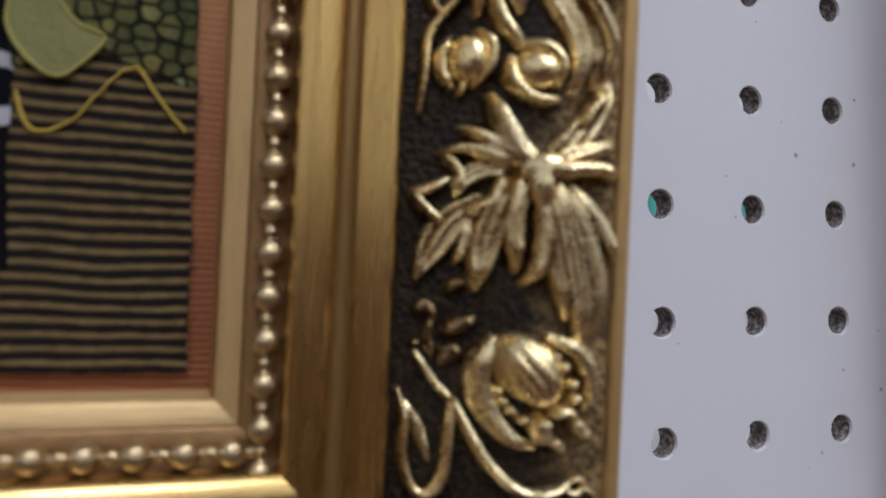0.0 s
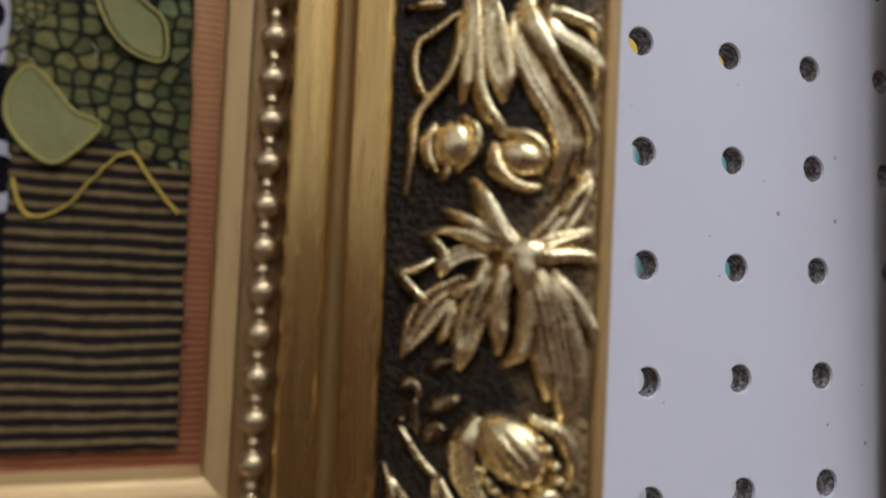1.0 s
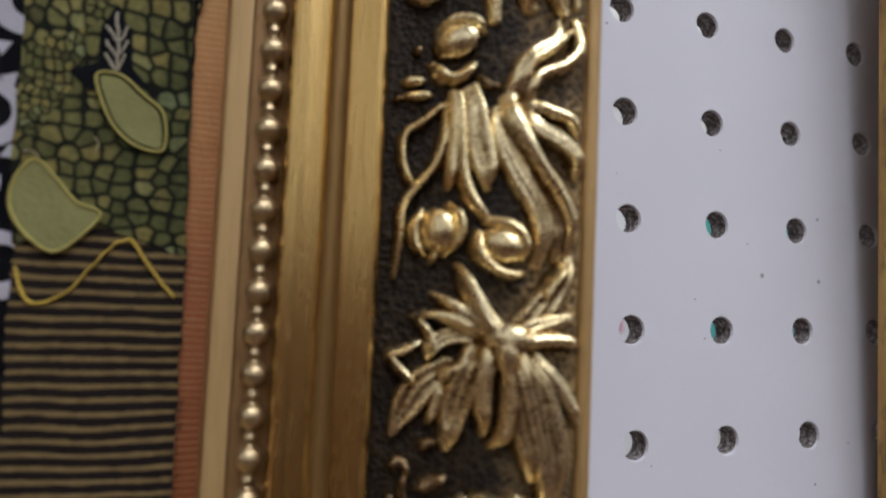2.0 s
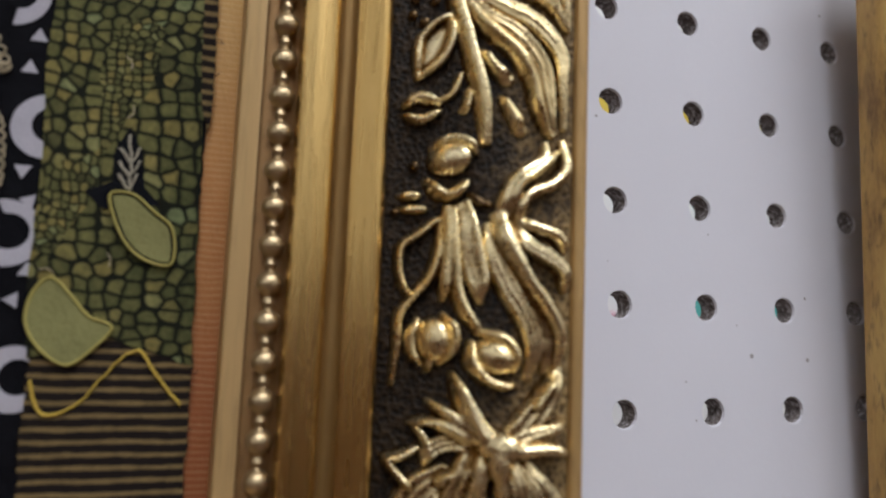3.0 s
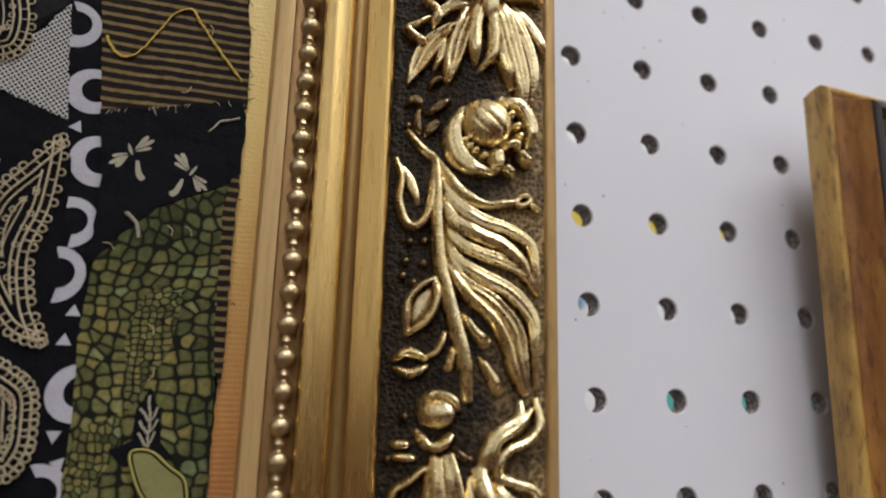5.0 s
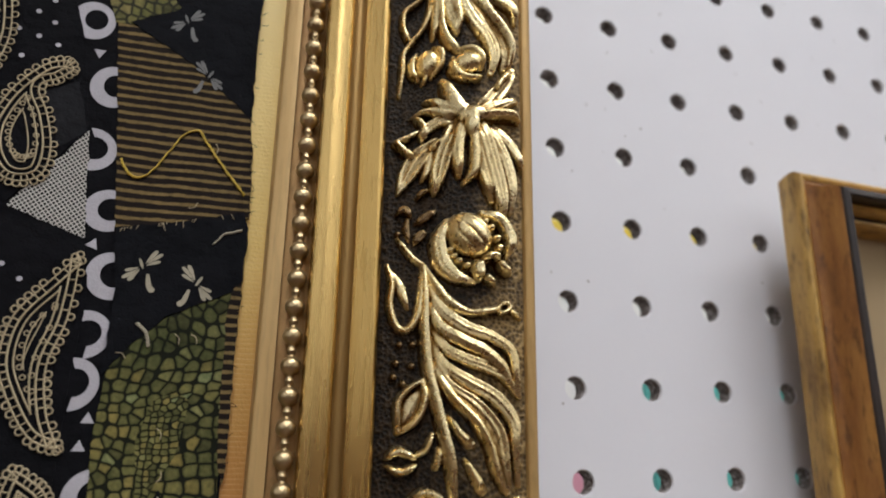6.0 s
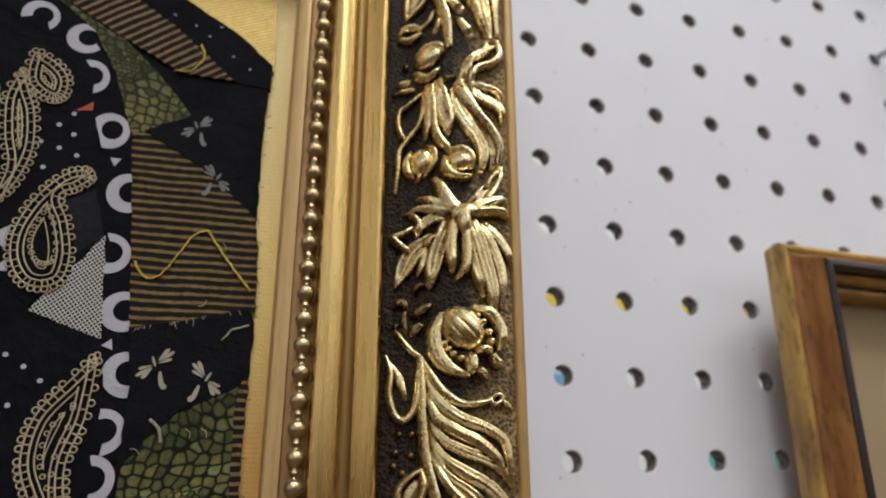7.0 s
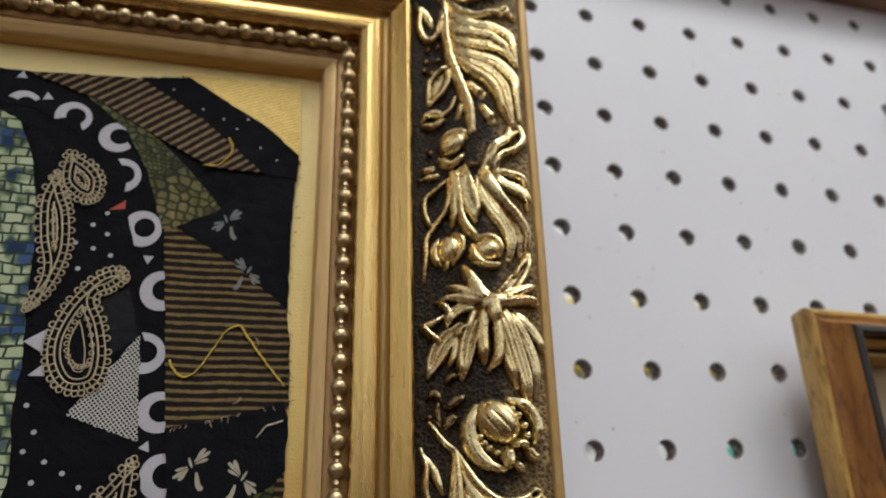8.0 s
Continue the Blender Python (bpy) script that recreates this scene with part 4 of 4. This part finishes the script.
def paisley(outline, level, scallops, core=True, label="cream lace paisley motif"):
    """An embroidered teardrop: scalloped edge, ladder band, inner outline and small loops."""
    root = patch("paisley", [tuple(q) for q in curve_through(outline, 4, True)], BLACK, level, label, rough_edge=0.0)
    loop = [Vector((q[0], q[1])) for q in curve_through(outline, 10, True)]
    scallops = int(scallops * 1.25)
    lay = level + 0.05

    def stitch(points, r, closed=True, name="stitching"):
        bm = bmesh.new()
        tube(bm, [Vector((q[0], -lay - r, q[1])) for q in points], r, 5, closed)
        part(name, bm, CREAM_THREAD, root)

    stitch(shrink(loop, 1.0), 0.2)
    stitch(shrink(loop, 2.5), 0.24)
    n = len(loop)
    edge, inner = shrink(loop, 0.4), shrink(loop, 2.4)
    bars, rims = bmesh.new(), bmesh.new()
    for k in range(scallops):
        a = edge[int(k * n / scallops)]
        b = inner[int(k * n / scallops)]
        c = a.lerp(b, 0.25)
        tube(bars, [Vector((c.x, -lay - 0.2, c.y)), Vector((b.x, -lay - 0.2, b.y))], 0.17, 4)
        e = edge[int((k + 0.5) * n / scallops) % n]
        ring = [Vector((e.x + 0.72 * math.cos(t), -lay - 0.15, e.y + 0.72 * math.sin(t))) for t in (2 * math.pi * j / 9 for j in range(9))]
        tube(rims, ring, 0.19, 4, True)
    part("ladder_stitch", bars, CREAM_THREAD, root)
    part("scalloped_edge", rims, CREAM_THREAD, root)
    if core:
        middle = Vector((sum(q.x for q in loop) / n, sum(q.y for q in loop) / n))
        kept = [q for q in shrink(loop, 3.7) if min((q - p).length for p in loop) > 3.3]
        if len(kept) > 12:
            stitch(kept, 0.2)
            scroll = bmesh.new()
            for k in range(0, len(kept), 4):
                e = kept[k].lerp(middle, 0.22)
                tube(scroll, [Vector((e.x + 0.55 * math.cos(t), -lay - 0.12, e.y + 0.5 * math.sin(t))) for t in (2 * math.pi * j / 8 for j in range(8))], 0.15, 4, True)
            part("inner_stitching", scroll, CREAM_THREAD, root)
        deep = [q for q in shrink(loop, 5.4) if min((q - p).length for p in loop) > 4.9]
        if len(deep) > 8:
            stitch(deep, 0.16, name="core_stitching")
    return root


# dark ground cloths first, then the ring ribbon, then the pieces that overlap it
patch("black_cloth", [(-166, -106), (5.6, -105.5), (5.2, 0), (4.6, 52), (4.0, 104), (-20, 118), (-30, 124), (-66, 123.0), (-166, 123.0)], BLACK, 0.25, "matt black cotton ground")
arch = patch("arched_scene", [(-100, 112), (-71, 111), (-66, 108), (-62, 99), (-59, 87), (-57, 74), (-56.3, 59), (-54.5, 44), (-55, 35), (-52, 15), (-51, -20), (-150, -20), (-150, 112)], MOSAIC, 0.32, "blue and green brick-print cotton")
patch("black_cloth", [(-95, 108), (-73, 106), (-70, 95), (-67.5, 80), (-66, 70), (-95, 65)], BLACK, 0.40)
ribbon = patch("ring_ribbon", [(-19, -80), (-19.2, -40), (-19, 0), (-19.6, 16), (-23.5, 52), (-27.5, 81), (-33, 96), (-40, 109), (-52, 119), (-65.5, 123.5), (-90, 124), (-90, 113),
                               (-72, 113.4), (-63.7, 112.6), (-53, 107), (-43.8, 98), (-38.2, 87), (-33.8, 73), (-30.4, 51), (-27.5, 29), (-26.8, 9), (-28, 0), (-26, -23), (-26.6, -40), (-28, -80)], BLACK, 0.40, "black ribbon printed with white rings")
for u, v, ro, a0, a1 in ((-66.2, 112.9, 4.3, 35, 150), (-53.9, 110.9, 4.4, -55, 195), (-42.4, 106.0, 4.4, 55, 325), (-39.8, 95.0, 4.6, -75, 110), (-33.1, 80.3, 4.7, 0, 360), (-26.7, 63.9, 4.9, 85, 290), (-29.1, 48.1, 5.0, -100, 98), (-23.8, 34.1, 4.8, 0, 360), (-21.3, 19.5, 5.0, 75, 285), (-24.7, 6.7, 5.0, -85, 115), (-25.7, -3.6, 5.2, -90, 95), (-19.1, -25.5, 5.2, 80, 280), (-23.6, -43.4, 5.4, -110, 105),
                         (-20.2, -66.4, 5.0, 0, 360)):
    white_ring(u, v, ro * 1.03, ro * 0.55, ribbon, a0, a1)
for u, v, a in ((-68, 122, 90), (-60.9, 116.2, -20), (-30.7, 72.2, -90), (-25.8, 26.2, -50), (-21.6, -10.5, 90), (-22.5, -16, 90), (-22.0, -33, 30), (-20.6, -38, -70), (-19.9, -49.3, 90), (-21.5, -54, 60)):
    printed("white_triangle", [(u + 1.5 * math.cos(radians(a + k)), v + 1.5 * math.sin(radians(a + k))) for k in (0, 120, 240)], WHITE_PRINT, 0.50, ribbon)

# pieces on the inner side of the ribbon
inner_black = patch("dotted_cloth", [(-38, 87), (-33.6, 73), (-30.3, 51), (-31, 52), (-44, 34), (-52, 42), (-55, 60), (-56.5, 80), (-61, 100), (-66, 108), (-58, 107), (-46, 97)], BLACK, 0.55, "black cotton with white pin dots")
patch("velvet_scrap", [(-33.8, 64), (-30.6, 52), (-40, 44), (-42, 60)], BLACK_LACE, 0.62, "worn black velvet scrap")
patch("net_triangle", [(-30.1, 52.4), (-28.8, 39.3), (-27.6, 27.4), (-43.6, 33.2)], NET, 0.72, "white net over black")
lower_black = patch("dotted_cloth", [(-43.6, 33.4), (-27.6, 27.2), (-25.4, 16), (-25.6, 6), (-26.2, -2), (-26, -24), (-29, -44), (-60, -44), (-53, 20), (-52.5, 36)], BLACK, 0.60, "black cotton with white pin dots")
for u, v in ((-44.7, 80.4), (-41.8, 83.8), (-41.0, 78.1), (-48.0, 75.3), (-43.7, 74.1), (-46.4, 68.6), (-39.5, 72.5)):
    printed("pin_dot", ellipse(u, v, 0.62, 0.58, 0, 8), WHITE_PRINT, 0.62, inner_black)
for u, v in ((-49.5, 29.4), (-46.3, 23.0), (-51.0, 25.2), (-52.0, 35.3), (-42.3, 20.5), (-48.2, 18.6), (-38.5, 17.5), (-44, 12), (-50, 10)):
    printed("pin_dot", ellipse(u, v, 0.62, 0.58, 0, 8), WHITE_PRINT, 0.66, lower_black)
printed("coral_triangle", [(-41.6, 84.8), (-37.9, 87.8), (-37.8, 85.4)], RED_PRINT, 0.62, inner_black)
printed("white_triangle", [(-55.2, 50.0), (-50.0, 53.6), (-50.2, 47.0)], WHITE_PRINT, 0.68, lower_black)
printed("white_triangle", [(-53.0, 42.0), (-50.0, 45.0), (-49.4, 42.0)], WHITE_PRINT, 0.68, lower_black)

paisley([(-34.5, 66.4), (-36.5, 69.3), (-41.0, 68.2), (-45.4, 63.6), (-48.8, 57.7), (-50.7, 50.8), (-49.9, 44.1), (-46.4, 38.9), (-41.4, 37.7), (-37.0, 40.4), (-36.1, 47.2), (-38.1, 55.4), (-40.6, 61.0), (-37.6, 63.0)], 0.85, 34)
paisley([(-53.6, 100.1), (-47.9, 98.3), (-43.9, 93.7), (-43.8, 88.1), (-46.8, 85.9), (-51.0, 87.4), (-54.3, 91.9)], 0.95, 18)
paisley([(-55.0, 94.5), (-58.0, 86.8), (-56.8, 76.1), (-54.7, 67.4), (-56.5, 57.4), (-52.3, 60.4), (-49.6, 66.3), (-48.4, 73.7), (-49.6, 82.8), (-51.7, 88.1)], 0.80, 28)
paisley([(-27.3, 23.8), (-34.1, 17.1), (-39.3, 9.6), (-40.4, 0.2), (-37.4, -7.7), (-32.0, -15.3), (-25.5, -16.8), (-28.4, -9.0), (-29.6, 0), (-27.2, 10.0)], 0.85, 36)
paisley([(-34.0, -20.0), (-29.0, -21.8), (-25.8, -25.1), (-24.9, -30.9), (-25.2, -36.6), (-28.5, -41.0), (-34.0, -38.0), (-36.0, -28.0)], 0.90, 24)

# pieces between the ribbon and the right-hand edge, from the bottom up
patch("striped_cloth", [(-166, -106.3), (6.5, -106.3), (6.3, -84), (6.2, -62.0), (-7.4, -58.2), (-18.2, -62.0), (-18.6, -75), (-17.6, -92), (-60, -96), (-166, -96)], STRIPES, 0.60, "brown and ochre striped cotton")
patch("pebble_cloth", [(-19.6, -1.8), (-19, 3), (-11.2, 9.6), (2.0, 18.6), (4.9, 21), (4.9, -21), (5.8, -53), (5.9, -63.6), (-7.4, -59.4), (-18.5, -63.2), (-19.6, -49), (-19.3, -30), (-20.2, -14)], COBBLE, 0.75, "green pebble-print cotton")
patch("striped_cloth", [(4.4, 19.2), (5.9, 20.3), (5.9, 0), (6.2, -19.6), (5.6, -23.5), (4.2, -16), (3.7, -6), (3.4, 13.2)], STRIPES, 0.85, "narrow brown and ochre striped strip")
striped = patch("striped_cloth", [(-27.9, 80.6), (-23.7, 80.4), (-9.0, 72.4), (3.8, 61.6), (5.6, 52), (6.1, 35.5), (-8, 32), (-21.9, 29.8), (-24.3, 51.7)], STRIPES, 0.70, "brown and ochre striped cotton with frayed edge")
patch("pebble_cloth", [(-52.0, 118.0), (-46, 116.5), (-34.7, 109.0), (-24.2, 99.0), (-14.0, 87.1), (-25.2, 80.6), (-28.4, 80.8), (-34.0, 97.2), (-40.8, 109)], COBBLE_DIM, 0.65, "dull green pebble-print cotton")
dragon_top = patch("dragonfly_cloth", [(-25.2, 81.3), (-15.2, 86.5), (-3.7, 98.6), (4.8, 105.2), (4.2, 84), (4.0, 60.6), (-9.0, 71.8), (-19.4, 78.1)], NAVY, 0.85, "black cotton with cream dragonfly print")
patch("striped_cloth", [(-67, 123.3), (-36.6, 125.0), (-21.4, 114.8), (-3.2, 99.2), (-17.8, 99.4), (-34.7, 108.3), (-48.0, 116.5)], STRIPES_TILT, 0.95, "brown and tan striped cotton cut on the bias")
patch("gold_corner", [(-28.5, 127.8), (4.6, 128.2), (5.6, 103.5), (-3.0, 110.5), (-12, 115)], GOLD_LAME, 0.80, "glittering gold woven corner")
dotted = patch("dotted_cloth", [(-39.0, 125.0), (-26.2, 126.9), (-11.1, 117.7), (-3.0, 112.6), (5.0, 105.4), (5.0, 98), (-3.7, 98.4), (-21.4, 114.0)], BLACK, 1.05, "black cotton with tiny white dots")
for u, v in ((-21.7, 117.0), (-12.2, 111.8), (-9.4, 115.2), (-0.9, 103.2), (-16, 114.5), (-30, 122.3), (-5.5, 106.5)):
    printed("pin_dot", ellipse(u, v, 0.34, 0.3, 0, 6), WHITE_PRINT, 1.11, dotted)
dragon_low = patch("dragonfly_cloth", [(-22.0, 30.4), (-8, 33.2), (4.9, 36.8), (6.1, 33), (6.1, 20.8), (3.6, 17.6), (-9.2, 11.4), (-15.5, 5.0), (-20.3, -1.6), (-20.0, 16.7)], NAVY, 0.95, "black cotton with cream dragonfly print")
for u, v, turn, side in ((-15.2, 22.0, -6, 1), (-3.6, 19.0, 2, -1)):
    dragonfly(u, v, turn, 1.0, dragon_low, 1.45, side)
for u, v, turn, side in ((-12.6, 83.9, -6, 1), (-6.2, 70.0, 0, -1)):
    dragonfly(u, v, turn, 0.9, dragon_top, 1.35, side, DIM_PRINT)
thread("cream_dash", [(-0.9, 28.5), (1.1, 30.9), (4.9, 32.3)], 0.3, CREAM_PRINT, 0.75, parent=dragon_low)
thread("cream_dash", [(-14.8, 9.6), (-12.8, 7.7), (-11.9, 4.7)], 0.3, CREAM_PRINT, 0.75, parent=dragon_low)

# embroidery and applied leaves
thread("yellow_stitching", [(-17.8, -66.6), (-16.4, -70.7), (-13.9, -71.8), (-10.3, -69.8), (-6.8, -65.2), (-4.3, -62.3), (-2.1, -61.5), (-0.2, -64.0), (2.5, -67.5), (4.8, -70.2)], 0.23, YELLOW_THREAD, 0.62, "yellow couched thread in a wave")
thread("yellow_stitching", [(-22.8, 46.5), (-20.8, 43.2), (-18.4, 42.5), (-16.0, 44.3), (-12.6, 50.0), (-10.3, 54.0), (-7.0, 55.5), (-4.7, 52.4), (-0.9, 47.5), (4.5, 40.8)], 0.25, YELLOW_THREAD, 0.72, "yellow couched thread in a wave")
thread("yellow_stitching", [(-20.0, 99.7), (-16.4, 100.0), (-13.7, 102.8), (-12.9, 106.0), (-14.2, 108.7)], 0.24, YELLOW_THREAD, 1.02, "yellow couched thread loop")


def felt_leaf(outline, level, rim, gap=0.0):
    """A padded leaf; with a gap, a dark patch shows between the felt and its braid."""
    line = [tuple(q) for q in curve_through(outline, 5, True)]
    inner = [tuple(q) for q in shrink(line, gap)] if gap else line
    leaf = patch("felt_leaf", inner, FELT, level, "padded olive green felt leaf", rough_edge=0.12)
    if gap:
        under_patch = patch("under_patch", line, NAVY, level - 0.3, "dark patch under the leaf", rough_edge=0.05)
        under_patch.parent = leaf
    bm = bmesh.new()
    tube(bm, [Vector((u, -level, v)) for u, v in line], rim, 6, True)
    part("braid_rim", bm, FELT_RIM, leaf, "olive gold braided rim")


felt_leaf([(-16.2, -50.1), (-13.0, -52.9), (-10.2, -56.1), (-6.6, -57.7), (-9.3, -61.5), (-12.8, -64.0), (-16.7, -61.6), (-19.1, -57.6), (-18.7, -53.1)], 1.35, 0.25)
patch("dark_leaf", [(-6.5, -24.0), (-4.4, -28.5), (-3.6, -34.0), (-1.0, -37.0), (-9.5, -38.5), (-12.5, -35.5), (-8.4, -33.5), (-8.6, -28.0)], NAVY, 0.95, "dark navy printed leaf", rough_edge=0.2)
thread("cream_vein", [(-6.5, -25.5), (-6.0, -30), (-5.8, -35)], 0.22, CREAM_PRINT, 0.85)
for dv in (0, 2.2, 4.4):
    thread("cream_vein", [(-7.8, -28.0 - dv), (-6.0, -30.2 - dv), (-4.7, -27.6 - dv)], 0.22, CREAM_PRINT, 0.85)
felt_leaf([(-8.6, -35.8), (-5.1, -35.6), (-1.7, -38.3), (1.4, -41.0), (1.7, -46.8), (-2.4, -46.5), (-5.7, -43.8), (-7.8, -39.6)], 1.40, 0.24, 0.6)

# frayed threads along the cut edges
rng = random.Random(7)
for u0, v0, u1, v1, count, material, lev in ((6.1, 36, 4.2, 61, 15, BLACK_THREAD, 0.6), (5.0, 62, 4.8, 104, 6, BLACK_THREAD, 0.7), (-22, 30, 5, 36.5, 16, CREAM_THREAD, 0.95), (6, -20, 6, 20, 6, BLACK_THREAD, 0.7), (-60, 123.6, -28, 127, 8, BLACK_THREAD, 0.9), (6.2, -105, 6.2, -64, 12, BLACK_THREAD, 0.5)):
    for _ in range(count):
        t = rng.random()
        u, v = u0 + (u1 - u0) * t, v0 + (v1 - v0) * t
        a = rng.uniform(-0.9, 0.9) if abs(u1 - u0) < 8 else rng.uniform(-2.2, -0.9)
        l = rng.uniform(0.5, 1.7)
        thread("loose_thread", [(u - 0.4 * math.cos(a), v), (u + l * 0.5 * math.cos(a), v + l * 0.5 * math.sin(a)), (u + l * math.cos(a), v + l * math.sin(a) + rng.uniform(-0.5, 0.5))], 0.07, material, lev)
for _ in range(9):
    u, v = rng.uniform(-20, 3), rng.uniform(-50, 60)
    a = rng.uniform(0, 3.1)
    thread("loose_thread", [(u, v), (u + 1.3 * math.cos(a), v + 1.3 * math.sin(a)), (u + 2.4 * math.cos(a + 0.4), v + 2.4 * math.sin(a + 0.4))], 0.09, CREAM_THREAD, 1.0)

# ---- the second, simpler frame beside it ----
small_frame = tagged(new("picture_frame"), "plain aged orange-gold wooden frame with black inner band and tan mat", "picture frame")
small_frame.matrix_world = pose(0.0705, -0.0165, 0.168, 3.6, 1.6, 0)
FW, FH = 206.0, 256.0


def small_rail(name, k, profile, material, label=""):
    """A mitred rail of the small frame; the origin is its top left back corner."""
    half = (FH if k % 2 == 0 else FW) / 2
    bm = bmesh.new()
    loops = []
    for end in (-1, 1):
        loops.append([bm.verts.new((MM * d, MM * y, MM * end * (half - d))) for d, y in profile])
    n = len(profile)
    for j in range(n):
        bm.faces.new((loops[0][j], loops[0][(j + 1) % n], loops[1][(j + 1) % n], loops[1][j]))
    bm.faces.new(loops[0])
    bm.faces.new(loops[1][::-1])
    ob = part(name, bm, material, small_frame, label)
    turn = Matrix.Rotation(radians(90 * k), 4, "Y")
    out = (FW if k % 2 == 0 else FH) / 2
    ob.matrix_basis = Matrix.Translation((FW / 2 * MM, 0, -FH / 2 * MM)) @ turn @ Matrix.Translation((-out * MM, 0, 0))
    mod = ob.modifiers.new("edges", "EDGE_SPLIT")
    mod.split_angle = radians(40)
    return ob


EDGE = [(0.8, 0), (0.2, -3), (-0.2, -6.0)] + rounded([(-0.1, -7.6), (0.7, -8.8), (1.7, -9.0), (2.6, -8.5)]) + [(2.6, 0)]
FACE = [(2.6, 0), (2.6, -8.4)] + rounded([(3.4, -8.4), (4.6, -10.0), (5.8, -12.8), (6.8, -16.2), (7.2, -17.2)]) + [(7.3, -17.2), (7.3, 0)]
BAND = [(7.3, 0), (7.3, -17.3)] + rounded([(7.8, -18.0), (9.4, -18.3), (10.2, -17.4), (10.5, -14.4)]) + [(10.6, 0)]
INNER = [(10.6, 0), (10.6, -13.8)] + rounded([(11.2, -14.2), (12.4, -13.2), (13.2, -11.6)]) + [(13.4, 0)]
GROOVE = [(13.4, 0), (13.4, -10.4), (14.4, -10.0), (14.4, 0)]
FILLET = [(14.4, 0), (14.4, -10.6)] + rounded([(15.0, -11.2), (15.8, -11.0), (16.4, -9.8)]) + [(17.4, -5.0), (17.4, 0)]
for k in range(4):
    small_rail("outer_edge", k, EDGE, OLD_GOLD, "worn gold rounded edge")
    small_rail("rail_face", k, FACE, OLD_WOOD, "aged orange-brown hollow face")
    small_rail("black_band", k, BAND, BLACK_WOOD, "black band")
    small_rail("inner_step", k, INNER, OLD_GOLD, "worn brown inner step")
    small_rail("black_groove", k, GROOVE, BLACK_WOOD, "black groove")
    small_rail("gold_fillet", k, FILLET, OLD_GOLD, "thin worn gold fillet")
bm = bmesh.new()
box(bm, 14 * MM, (FW - 14) * MM, -4 * MM, -1 * MM, -(FH - 14) * MM, -14 * MM)
part("mat_board", bm, TAN_MAT, small_frame, "plain tan mat board", False)

# a bent wire hook left in one hole
hook = bmesh.new()
tube(hook, [Vector(p) for p in curve_through([(0, 6, 0), (0, -4, 0), (1, -12, -3), (2, -18, -10), (2, -22, -8)], 5)], 1.3, 8)
hook_ob = tagged(new("peg_hook", mesh_of("peg_hook", hook, METAL)), "bent grey metal hook in a pegboard hole", "hook")
hook_ob.matrix_world = pose(7 * PITCH, 0, 11 * PITCH)
